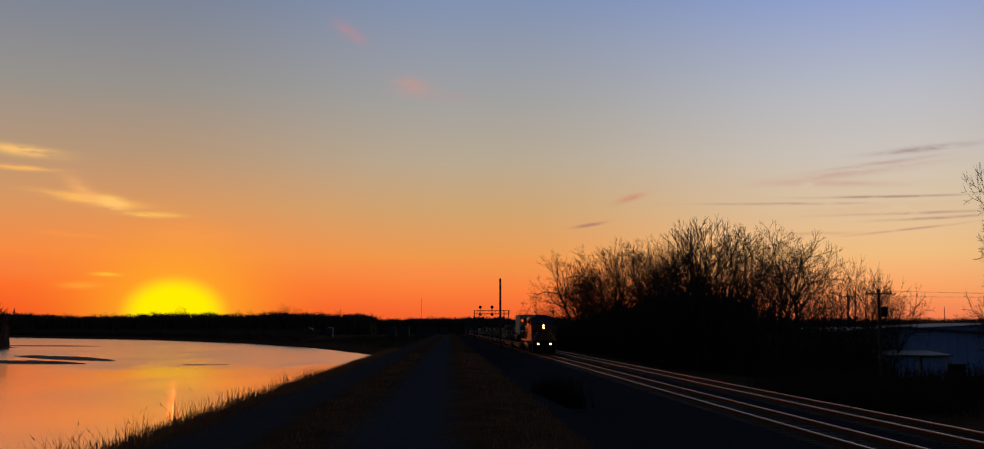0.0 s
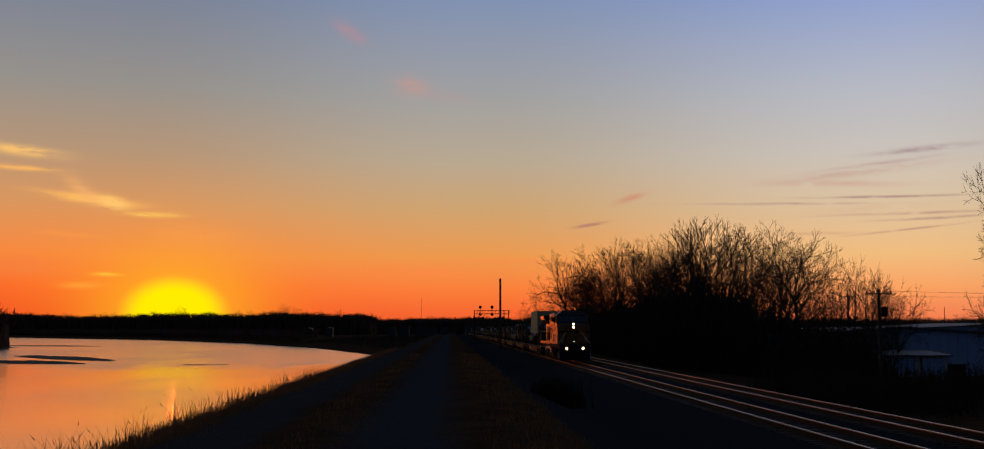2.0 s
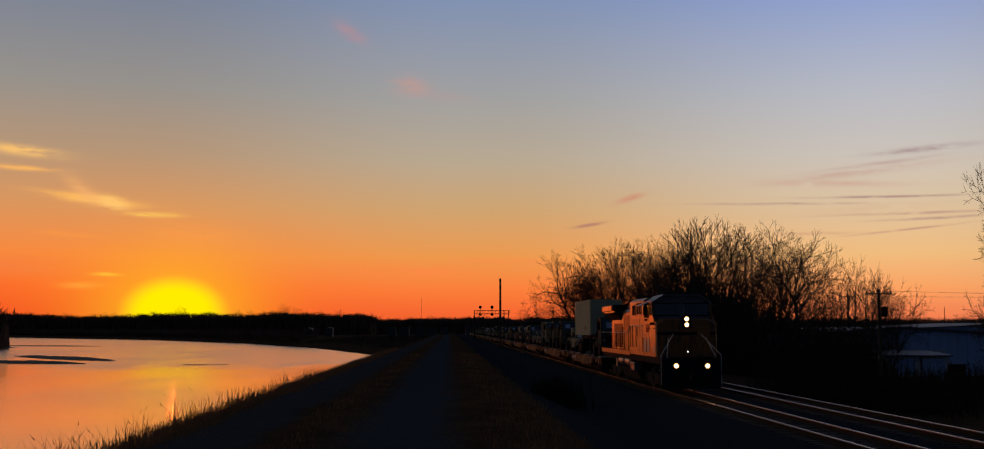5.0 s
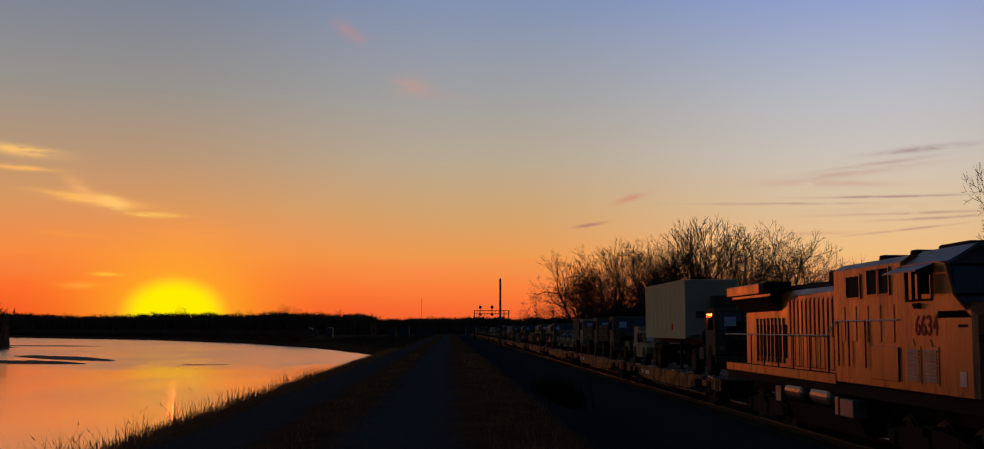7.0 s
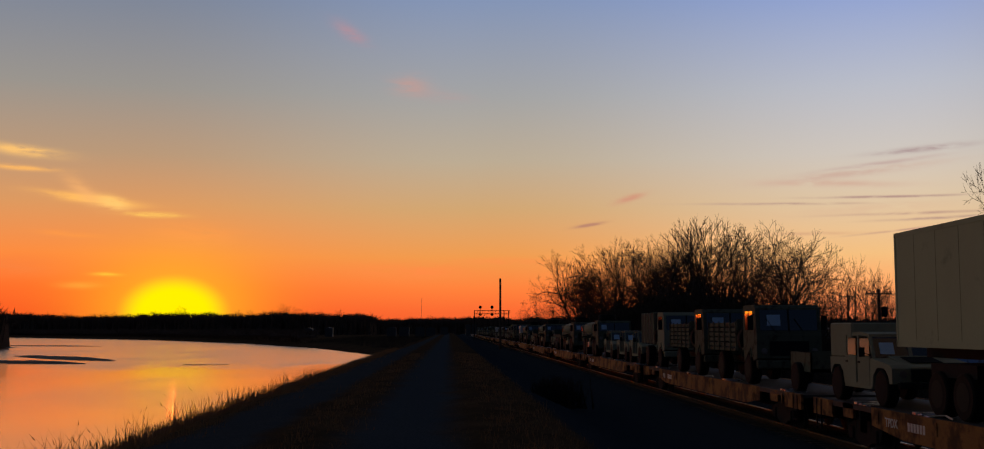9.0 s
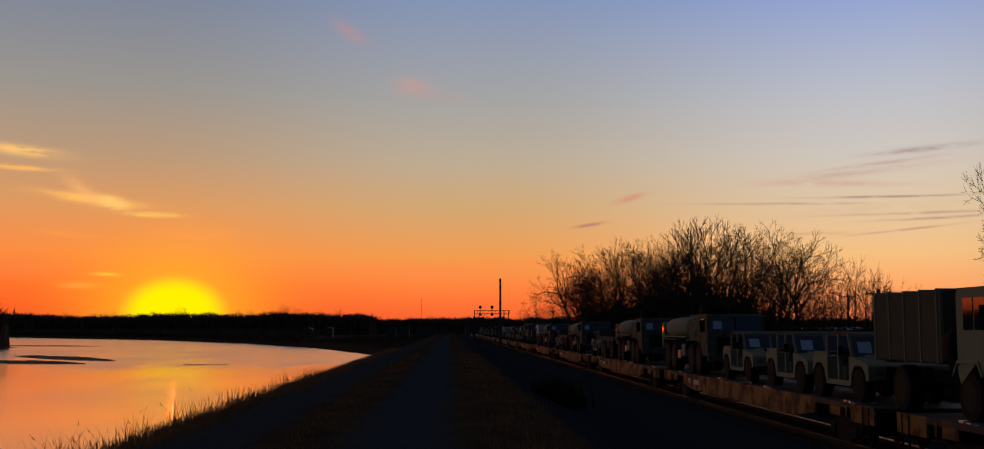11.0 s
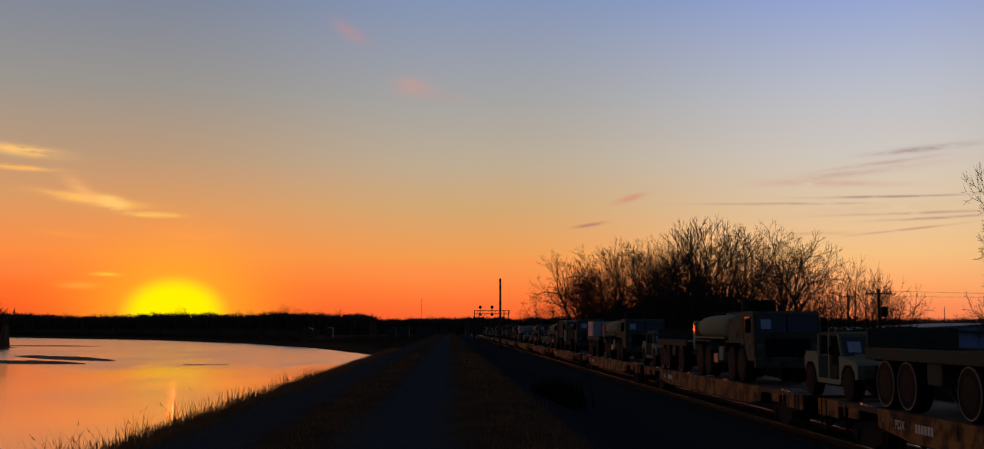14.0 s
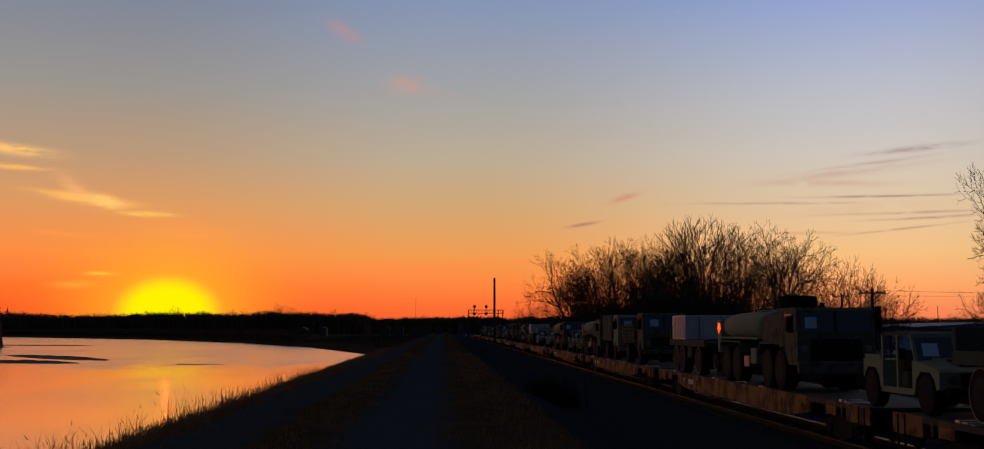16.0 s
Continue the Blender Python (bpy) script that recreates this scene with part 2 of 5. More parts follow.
M_GROUND, M_WATER = ground_material(), water_material()
M_SAND = mat("wet_sand", (0.09, 0.07, 0.05), 0.8, var=0.3, scale=0.3)
M_STEEL = mat("worn_rail_steel", (0.30, 0.22, 0.16), 0.32, 1.0, 0.2)
M_RUST = mat("rusted_rail_web", (0.07, 0.038, 0.022), 0.9, 0.0, 0.4, spec=0.1, dirt=(0.03, 0.02, 0.015))
M_TIE = mat("creosoted_wood", (0.045, 0.035, 0.028), 0.9, var=0.4, scale=1.5)
M_BALLAST = mat("ballast_stone", (0.045, 0.045, 0.05), 0.95, var=0.6, scale=4, grain=18, bump=1.0)
M_BARK = mat("winter_bark", (0.055, 0.042, 0.033), 0.9, var=0.4, scale=3)
M_TWIG = mat("bare_twigs", (0.06, 0.042, 0.032), 0.9, var=0.3)
M_BRUSH = mat("leafless_brush", (0.045, 0.036, 0.030), 0.95, var=0.4, spec=0.1)
# lighter and redder than the brush: distance haze is put into this colour
M_HAZED_WOODS = mat("hazed_winter_woods", (0.13, 0.085, 0.065), 0.95, var=0.4, scale=0.05, spec=0.05)
M_DRY = mat("dry_grass", (0.22, 0.14, 0.07), 0.9, var=0.4, scale=0.6)
grass_tree = M_DRY.node_tree
thin_, body_ = grass_tree.nodes.new("ShaderNodeBsdfTranslucent"), grass_tree.nodes["Principled BSDF"]
both_ = grass_tree.nodes.new("ShaderNodeMixShader")
thin_.inputs[0].default_value, both_.inputs[0].default_value = (0.20, 0.11, 0.055, 1), 0.35
for src, dst in ((body_.outputs[0], both_.inputs[1]), (thin_.outputs[0], both_.inputs[2]), (both_.outputs[0], grass_tree.nodes["Material Output"].inputs[0])):
    grass_tree.links.new(src, dst)
M_POLE = mat("weathered_pole_wood", (0.07, 0.05, 0.038), 0.85, var=0.35)
M_DARK = mat("dark_metal", (0.018, 0.018, 0.020), 0.9, 0.0, 0.3, spec=0.12)
M_YELLOW = mat("faded_yellow_loco_paint", (0.36, 0.13, 0.025), 0.42, 0.0, 0.6, 1.1, 14, 0.2, spec=0.4, dirt=(0.05, 0.022, 0.014), dirt_at=0.47, coat=0.0, streak=True)
M_GREY = mat("grey_roof_paint", (0.16, 0.17, 0.18), 0.5, 0.0, 0.25, 1.5, dirt=(0.04, 0.035, 0.03))
M_RED = mat("red_number_paint", (0.40, 0.03, 0.02), 0.7, var=0.3, spec=0.2)
M_GLASS = mat("dark_cab_glass", (0.010, 0.014, 0.020), 0.04, 0.0, 0.1, bump=0.0, spec=1.0, polish=0.03)
M_GLASS.node_tree.nodes["Principled BSDF"].inputs["IOR"].default_value = 1.55
M_RUBBER = mat("tyre_rubber", (0.010, 0.010, 0.010), 0.9, var=0.3, grain=40, spec=0.2)
M_TAN = mat("desert_tan_paint", (0.30, 0.29, 0.20), 0.92, spec=0.12, var=0.12, scale=1.0, dirt=(0.14, 0.11, 0.08), dirt_at=0.62)
M_KHAKI = mat("khaki_van_paint", (0.50, 0.50, 0.32), 0.92, spec=0.12, var=0.10, scale=0.6, dirt=(0.34, 0.33, 0.22), dirt_at=0.60)
M_OLIVE = mat("olive_drab_paint", (0.07, 0.085, 0.06), 0.9, spec=0.12, var=0.22, scale=1.2, dirt=(0.04, 0.036, 0.028))
M_CAMO = mat("woodland_camouflage", (0.12, 0.125, 0.085), 0.9, spec=0.12, var=0.2, scale=1.1, dirt=(0.035, 0.026, 0.018), dirt_at=0.5)
M_CANVAS = mat("canvas_cover", (0.11, 0.10, 0.075), 0.95, spec=0.05, var=0.2, grain=60)
M_ORANGE = mat("faded_flatcar_paint", (0.34, 0.15, 0.045), 0.8, spec=0.2, var=0.45, scale=0.55, dirt=(0.03, 0.018, 0.013), dirt_at=0.43)
M_DECK = mat("flatcar_deck", (0.05, 0.045, 0.042), 0.8, spec=0.3, var=0.4, scale=1.5)
M_CHROME = mat("dull_tank_steel", (0.24, 0.20, 0.17), 0.45, 0.6, 0.3)
M_FLASH = mat("orange_reflective_sheet", (1.0, 0.36, 0.10), 0.12, 1.0, 0.1, bump=0.0, polish=0.05)
M_SIDEWALL = mat("scuffed_sidewall", (0.20, 0.17, 0.16), 0.6, var=0.2)
M_WHITE = mat("off_white_paint", (0.62, 0.62, 0.60), 0.6, var=0.15, dirt=(0.3, 0.28, 0.25), dirt_at=0.64)
M_WALL = mat("corrugated_metal_wall", (0.42, 0.58, 0.85), 0.5, 0.0, 0.12, 0.3, dirt=(0.25, 0.26, 0.3), dirt_at=0.62)
M_FAR = mat("pale_far_wall", (0.07, 0.07, 0.07), 0.8, var=0.2)
M_ROOF = mat("metal_roof", (0.10, 0.10, 0.11), 0.6, 0.0, 0.2)
M_LAMP = lamp_glow("headlight_glow", (1.0, 0.56, 0.22), 140.0, 0.050)
M_LAMP_LOW = lamp_glow("ditch_light_glow", (1.0, 0.56, 0.22), 140.0, 0.052)
M_SPARK = glow("small_step_light", (0.8, 0.9, 0.7), 3.0)


# ---- mesh building ----
class G:
    """Collects faces of one part."""

    def __init__(self):
        self.v, self.f = [], []

    def add(self, vs, fs):
        k = len(self.v)
        self.v += [tuple(p) for p in vs]
        self.f += [tuple(i + k for i in q) for q in fs]
        return self

    def box(self, x0, x1, y0, y1, z0, z1, c=0.0):
        """A box; c cuts its long edges along y and its corners by a small chamfer."""
        if c <= 0:
            self.add([(x, y, z) for x in (x0, x1) for y in (y0, y1) for z in (z0, z1)],
                     [(0, 1, 3, 2), (4, 6, 7, 5), (0, 4, 5, 1), (2, 3, 7, 6), (0, 2, 6, 4), (1, 5, 7, 3)])
            return self
        ring = lambda s: [(x0 + c + s, z0 + s), (x1 - c - s, z0 + s), (x1 - s, z0 + c + s), (x1 - s, z1 - c - s), (x1 - c - s, z1 - s), (x0 + c + s, z1 - s), (x0 + s, z1 - c - s), (x0 + s, z0 + c + s)]
        loops = [(y0, ring(c)), (y0 + c, ring(0)), (y1 - c, ring(0)), (y1, ring(c))]
        vs = [(x, y, z) for y, r in loops for x, z in r]
        fs = [tuple(range(7, -1, -1)), tuple(range(24, 32))]
        for k in range(3):
            fs += [(8 * k + i, 8 * k + (i + 1) % 8, 8 * k + 8 + (i + 1) % 8, 8 * k + 8 + i) for i in range(8)]
        # the end rings shrink too far where the box is thin
        return self.add(vs, fs)

    def prism(self, poly, a, b, axis="y"):
        """A polygon pushed out along an axis: (x, z) along y, (y, z) along x, (x, y) along z."""
        put = {"y": lambda p, t: (p[0], t, p[1]), "x": lambda p, t: (t, p[0], p[1]), "z": lambda p, t: (p[0], p[1], t)}[axis]
        k = len(poly)
        return self.add([put(p, a) for p in poly] + [put(p, b) for p in poly],
                        [tuple(range(k)), tuple(range(2 * k - 1, k - 1, -1))] + [(i, k + i, k + (i + 1) % k, (i + 1) % k) for i in range(k)])

    def tube(self, p, q, r0, r1=None, n=8, caps=True):
        p, q = Vector(p), Vector(q)
        r1 = r0 if r1 is None else r1
        d = (q - p).normalized()
        s = d.orthogonal().normalized()
        t = d.cross(s)
        ang = [2 * math.pi * i / n for i in range(n)]
        vs = [p + r0 * (math.cos(w) * s + math.sin(w) * t) for w in ang] + [q + r1 * (math.cos(w) * s + math.sin(w) * t) for w in ang]
        fs = [(i, (i + 1) % n, n + (i + 1) % n, n + i) for i in range(n)]
        if caps:
            fs += [tuple(range(n - 1, -1, -1)), tuple(range(n, 2 * n))]
        return self.add(vs, fs)

    def lathe(self, prof, centre, axis="x", n=20, caps=True):
        """A profile of (along, radius) spun round an axis."""
        cx, cy, cz = centre
        vs = []
        for t, r in prof:
            for i in range(n):
                w = 2 * math.pi * i / n
                c, s = r * math.cos(w), r * math.sin(w)
                vs.append({"x": (cx + t, cy + c, cz + s), "y": (cx + c, cy + t, cz + s), "z": (cx + c, cy + s, cz + t)}[axis])
        fs = [(k * n + i, k * n + (i + 1) % n, (k + 1) * n + (i + 1) % n, (k + 1) * n + i) for k in range(len(prof) - 1) for i in range(n)]
        if caps:
            fs += [tuple(range(n - 1, -1, -1)), tuple(range((len(prof) - 1) * n, len(prof) * n))]
        return self.add(vs, fs)

    def mesh(self, name, material):
        me = bpy.data.meshes.new(name)
        me.from_pydata(self.v, [], self.f)
        bm = bmesh.new()
        bm.from_mesh(me)
        if len(bm.faces) < 20000:
            bmesh.ops.recalc_face_normals(bm, faces=bm.faces)
        bm.to_mesh(me)
        bm.free()
        me.materials.append(material)
        return me


def part(name, g, material, parent=None, label=""):
    ob = new(name, g.mesh(name, material) if isinstance(g, G) else g)
    ob.parent = parent
    return tagged(ob, label)


def thing(name, label, category, group="", kind=""):
    return tagged(new(name), label, category, group, kind)
# ---- the land: river bank, road, railway bed ----
TRACK_1, TRACK_2, WATER_Z = 12.0, 15.75, -2.0
SHORE = [(-60, -11.5), (150, -11.5), (190, -13.5), (230, -16.5), (262, -22), (325, -38), (428, -74), (589, -150), (700, -235), (790, -300), (860, -420), (900, -700)]
FAR_SHORE = [(-60, -128), (320, -120), (345, -128), (420, -165), (520, -205), (673, -262), (760, -330), (830, -430), (880, -700)]


def along(table, y):
    return float(np.interp(y, [p[0] for p in table], [p[1] for p in table]))


def bank_height(x, y):
    """Height of the land across the levee: water, bank, lanes, ditch, ballast bed."""
    cross = [(-11.9, -3.4), (-10.4, -1.7), (-9.0, -0.35), (-7.8, 0.32), (-6.6, 0.55), (-4.2, 0.68), (-3.2, 0.76), (-2.2, 0.72), (0.0, 0.72), (1.2, 0.80), (2.8, 0.66),
             (4.2, 0.0), (6.2, -0.85), (8.0, -0.9), (9.4, -0.55), (10.1, -0.20), (17.6, -0.20), (18.6, -0.75), (21, -1.3), (30, -1.5)]
    z = float(np.interp(x, [c[0] for c in cross], [c[1] for c in cross]))
    s = along(SHORE, y)
    if y > 150 and x < 5:
        # downstream the levee falls to a flat bottomland whose edge follows the river
        t = min(1, max(0, (y - 150) / 120))
        flat = float(np.interp(x - s, [-3, 0, 3, 12], [-3.4, -2.1, -1.2, -0.6]))
        road = float(np.interp(x, [-12, -5, 2.8, 5], [-0.6, 0.65, 0.65, 0.0]))
        z = (1 - t) * z + t * max(min(flat, 0.6), road if x > s + 4 and x > -13 else flat)
        if x < s:
            z = min(z, -2.2)
    left = along(FAR_SHORE, y)
    if x < left:
        z = float(np.interp(left - x, [0, 3, 8, 30], [-2.3, -1.4, -0.2, 0.4]))
    elif x < s - 1:
        z = -3.4
    if y > 845:
        z = max(z, -1.0)
    return z


def make_ground():
    xs = sorted(set([-5000, -2500, -1200, -700, -500] + list(range(-420, -130, 12)) + list(range(-130, -40, 5)) + list(range(-40, -14, 2))
                    + [round(-14 + 0.5 * i, 2) for i in range(70)] + [22, 24, 27, 30, 35, 40, 50, 65, 90, 140, 220, 400, 800, 1600, 3000, 5000]))
    ys = [-400, -150, -60, -20] + [round(0 + 1.6 * i, 2) for i in range(60)] + [98 + 4 * i for i in range(45)] + [282 + 12 * i for i in range(50)] + [900, 1000, 1300, 2000, 3200, 4900]
    g = G()
    for y in ys:
        for x in xs:
            rough = 0.10 * noise.noise(Vector((x * 0.5, y * 0.35, 0))) + 0.05 * noise.noise(Vector((x * 1.7, y * 1.3, 3)))
            calm = 0.25 if -2.2 < x < 0 or 9.5 < x < 18.5 else 1.0
            g.v.append((x, y, bank_height(x, y) + rough * calm))
    w = len(xs)
    g.f = [(j * w + i, j * w + i + 1, (j + 1) * w + i + 1, (j + 1) * w + i) for j in range(len(ys) - 1) for i in range(w - 1)]
    ob = part("ground", g, M_GROUND)
    for f in ob.data.polygons:
        f.use_smooth = True
    return tagged(ob, "dry winter grass levee with worn gravel lanes beside a river", "ground", kind="structure")


ground = make_ground()
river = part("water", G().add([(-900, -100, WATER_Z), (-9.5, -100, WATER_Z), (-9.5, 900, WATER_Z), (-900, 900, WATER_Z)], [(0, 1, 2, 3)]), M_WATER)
tagged(river, "calm river, its surface tinted orange to deepen the sunset reflection", "river", kind="structure")


def sandbar(cx, cy, rx, ry, turn, high):
    """A low, ragged bar that just clears the water."""
    g, n, rings = G(), 40, 5
    c, s = math.cos(radians(turn)), math.sin(radians(turn))
    for k in range(rings + 1):
        for i in range(n):
            w = 2 * math.pi * i / n
            r = (1 - k / rings) * (1 + 0.25 * noise.noise(Vector((math.cos(w) * 2 + cx, math.sin(w) * 2, 0))))
            x, y = rx * r * math.cos(w), ry * r * math.sin(w)
            z = -0.5 + (0.5 + high) * min(1, k / rings * 1.8) + 0.08 * noise.noise(Vector((x, y, 1)))
            g.v.append((cx + x * c - y * s, cy + x * s + y * c, WATER_Z + z))
    g.f = [(k * n + i, k * n + (i + 1) % n, (k + 1) * n + (i + 1) % n, (k + 1) * n + i) for k in range(rings) for i in range(n)]
    return tagged(part("sandbar", g, M_SAND), "low wet sandbar lying bare in the river", "sandbar", kind="structure")


sandbar(-70, 212, 37, 6.0, -52, 0.30)
sandbar(-66, 184, 20, 6.0, -30, 0.28)
sandbar(-150, 330, 30, 22, 0, 1.3)
sandbar(-128, 372, 34, 4, -20, 0.2)
sandbar(-36, 172, 7.0, 1.4, 8, 0.05)


# ---- the two tracks ----
def make_track(x, label):
    t = thing("railway_track", label, "railway track", "double main line", "structure")
    for side in (-0.72, 0.72):
        head, web = G(), G()
        head.prism([(-0.036, 0.0), (-0.036, -0.03), (0.036, -0.03), (0.036, 0.0), (0.028, 0.006), (-0.028, 0.006)], -60, 900)
        web.prism([(-0.012, -0.032), (-0.012, -0.14), (-0.07, -0.155), (-0.07, -0.17), (0.07, -0.17), (0.07, -0.155), (0.012, -0.14), (0.012, -0.032)], -60, 900)
        r = part("rail", web, M_RUST, t)
        r.location = (side, 0, 0)
        part("rail_head", head, M_STEEL, r, "polished steel running surface")
    ties = G()
    for i in range(560):
        y = -10 + i * 0.55 + random.uniform(-0.03, 0.03)
        e = random.uniform(-0.05, 0.05)
        ties.box(-1.3 + e, 1.3 + e, y, y + 0.22, -0.33, -0.172)
    part("ties", ties, M_TIE, t)["kind"] = "stuff"
    t.location = (x, 0, 0)
    return t


make_track(TRACK_1, "main line track with polished rails on dark ballast")
make_track(TRACK_2, "second main line track with polished rails beside the first")
bed = G()
for a, b in ((TRACK_1 - 2.1, TRACK_1 + 1.9), (TRACK_2 - 1.8, TRACK_2 + 2.1)):
    for i in range(9000):
        y = 14 + 120 * random.random() ** 1.7
        x, r = random.uniform(a, b), random.uniform(0.02, 0.05)
        z = -0.19 + random.uniform(-0.02, 0.02) - 0.25 * max(0, (TRACK_1 - 1.5 - x)) - 0.25 * max(0, x - TRACK_2 - 1.5)
        q = [Vector((random.gauss(0, 1), random.gauss(0, 1), random.gauss(0, 1))).normalized() * r for _ in range(4)]
        bed.add([(x + p.x, y + p.y, z + p.z) for p in q], [(0, 1, 2), (0, 2, 3), (0, 3, 1), (1, 3, 2)])
tagged(part("ballast", bed, M_BALLAST), "dark crushed stone ballast between the ties", "ballast", kind="stuff")


# ---- grass on the bank ----
def grass_patch(name, label, spots, tall, seed):
    rnd = random.Random(seed)
    g = G()
    for x, y, k in spots:
        z = bank_height(x, y) - 0.05
        for _ in range(k):
            h = tall * rnd.uniform(0.35, 1.0) ** 1.3
            a, lean = rnd.uniform(0, 6.28), rnd.uniform(0.05, 0.5) * h
            bx, by = x + rnd.gauss(0, 0.16), y + rnd.gauss(0, 0.16)
            w = rnd.uniform(0.003, 0.006) * (1 + y / 90)
            dx, dy = math.cos(a) * lean, math.sin(a) * lean
            g.add([(bx - w, by, z), (bx + w, by, z), (bx + dx * 0.4 + w * 0.7, by + dy * 0.4, z + h * 0.65), (bx + dx * 0.4 - w * 0.7, by + dy * 0.4, z + h * 0.65), (bx + dx, by + dy, z + h * 0.97)],
                  [(0, 1, 2, 3), (3, 2, 4)])
            if rnd.random() < 0.10:
                tx, ty, tz = bx + dx, by + dy, z + h * 0.95
                g.add([(tx - 1.6 * w, ty, tz - 0.05), (tx + 1.6 * w, ty, tz - 0.04), (tx + dx * 0.35, ty, tz + 0.10)], [(0, 1, 2)])
    return tagged(part(name, g, M_DRY), label, "grass", kind="stuff")


rg = random.Random(4)
edge = [(-8.0 + rg.gauss(0, 0.5), 12 + 150 * rg.random() ** 1.6, rg.randint(5, 11)) for _ in range(3000)]
grass_patch("tall_grass", "tall dry grass along the top of the river bank", edge, 0.46, 1)
tufts = [(-8.4 + rg.gauss(0, 0.4), 18 + 60 * rg.random() ** 1.4, 9) for _ in range(150)]
grass_patch("seed_grass", "seeding grass stalks standing above the river bank", tufts, 1.1, 2)
verge = [(rg.choice((-3.2, 1.5, 2.4, -6.9)) + rg.gauss(0, 0.45), 9 + 110 * rg.random() ** 1.8, 5) for _ in range(2600)]
grass_patch("verge_grass", "short dry grass between the gravel lanes", verge, 0.2, 3)


# ---- bare trees ----
def grow(rnd, levels, trunk, fan, lift, straight, stems=1, twig=0.010, shoots=0.55):
    """A leafless tree that forks again and again from trunk to twig, one unit high and one unit wide."""
    wood, fine = G(), G()
    up = Vector((0, 0, 1))

    def fork(p, d, length, r, level):
        n = 3 if level < levels - 2 else 2
        pts = [(p, r)]
        for k in range(n):
            d = (d + Vector((rnd.gauss(0, 1), rnd.gauss(0, 1), rnd.gauss(0, 0.7))) * straight + up * lift * (0.4 if level < 2 else 1.0)).normalized()
            p = p + d * (length / n)
            pts.append((p, max(r * (1 - 0.20 * (k + 1) / n), twig * 0.8)))
        g = wood if level < 4 else fine
        for (a, ra), (b, rb_) in zip(pts, pts[1:]):
            g.tube(a, b, ra, rb_, 7 if level < 2 else 5 if level < 4 else 3, False)
        if level >= levels:
            return
        o = d.orthogonal().normalized()
        o.rotate(Matrix.Rotation(rnd.uniform(0, 6.283), 3, d))
        tip = pts[-1]
        many = 3 if rnd.random() < (0.7 if level < 2 else 0.22) else 2
        for i in range(many):
            w = o.copy()
            w.rotate(Matrix.Rotation(i * 6.283 / many + rnd.uniform(-0.5, 0.5), 3, d))
            ang = (rnd.uniform(8, 24) if i == 0 else rnd.uniform(26, 50)) * fan
            nd = d * math.cos(radians(ang)) + w * math.sin(radians(ang))
            fork(tip[0], nd, length * (rnd.uniform(0.72, 0.88) if i == 0 else rnd.uniform(0.58, 0.82)), max(tip[1] * (0.84 if i == 0 else 0.68), twig), level + 1)
        if level >= 1:
            for k in range(1, n):
                if rnd.random() < shoots:
                    w = o.copy()
                    w.rotate(Matrix.Rotation(rnd.uniform(0, 6.283), 3, d))
                    ang = rnd.uniform(32, 62) * fan
                    fork(pts[k][0], d * math.cos(radians(ang)) + w * math.sin(radians(ang)), length * rnd.uniform(0.40, 0.64), max(pts[k][1] * 0.42, twig), min(level + 2, levels))

    for k in range(stems):
        a = 6.283 * k / stems + rnd.uniform(-0.4, 0.4)
        tilt = rnd.uniform(0.03, 0.08) if stems == 1 else rnd.uniform(0.15, 0.75)
        fork(Vector((0.3 * math.cos(a), 0.3 * math.sin(a), -0.3)) * (stems > 1), Vector((math.cos(a) * tilt, math.sin(a) * tilt, 1)).normalized(), trunk, 0.24 if stems == 1 else 0.11, 0)
    top = sorted(v[2] for v in fine.v)[int(len(fine.v) * 0.997)]
    half = sorted(max(abs(v[0]), abs(v[1])) for v in fine.v)[int(len(fine.v) * 0.97)]
    for g in (wood, fine):
        g.v = [(x / half / 2, y / half / 2, z / top) for x, y, z in g.v]
    return wood, fine


TREES = []
for seed, levels, trunk, fan, lift, straight, stems, shoots in (
        (31, 8, 3.0, 1.10, 0.02, 0.08, 1, 0.5), (32, 8, 3.2, 0.95, 0.04, 0.07, 1, 0.5), (33, 8, 2.8, 0.62, 0.04, 0.035, 1, 0.35),
        (34, 6, 2.6, 1.0, 0.00, 0.08, 5, 0.45), (35, 6, 2.4, 0.95, 0.00, 0.05, 7, 0.45), (36, 5, 3.0, 1.1, 0.05, 0.10, 1, 0.5), (37, 8, 2.6, 1.15, 0.00, 0.09, 1, 0.5)):
    w_, f_ = grow(random.Random(seed), levels, trunk, fan, lift, straight, stems, 0.011 if levels > 5 else 0.04, shoots)
    TREES.append((w_.mesh("trunk", M_BARK), f_.mesh("crown", M_TWIG)))


def tree(kind, x, y, z, high, wide, turn, label="bare winter tree with a spreading crown of twigs"):
    t = thing("tree", label, "tree", "trees beside the railway")
    part("trunk", TREES[kind][0], None, t)
    part("crown", TREES[kind][1], None, t)
    for c in t.children:
        c.scale = (wide, wide, high)
    t.matrix_basis = pose(x, y, z, 0, 0, turn)
    return t


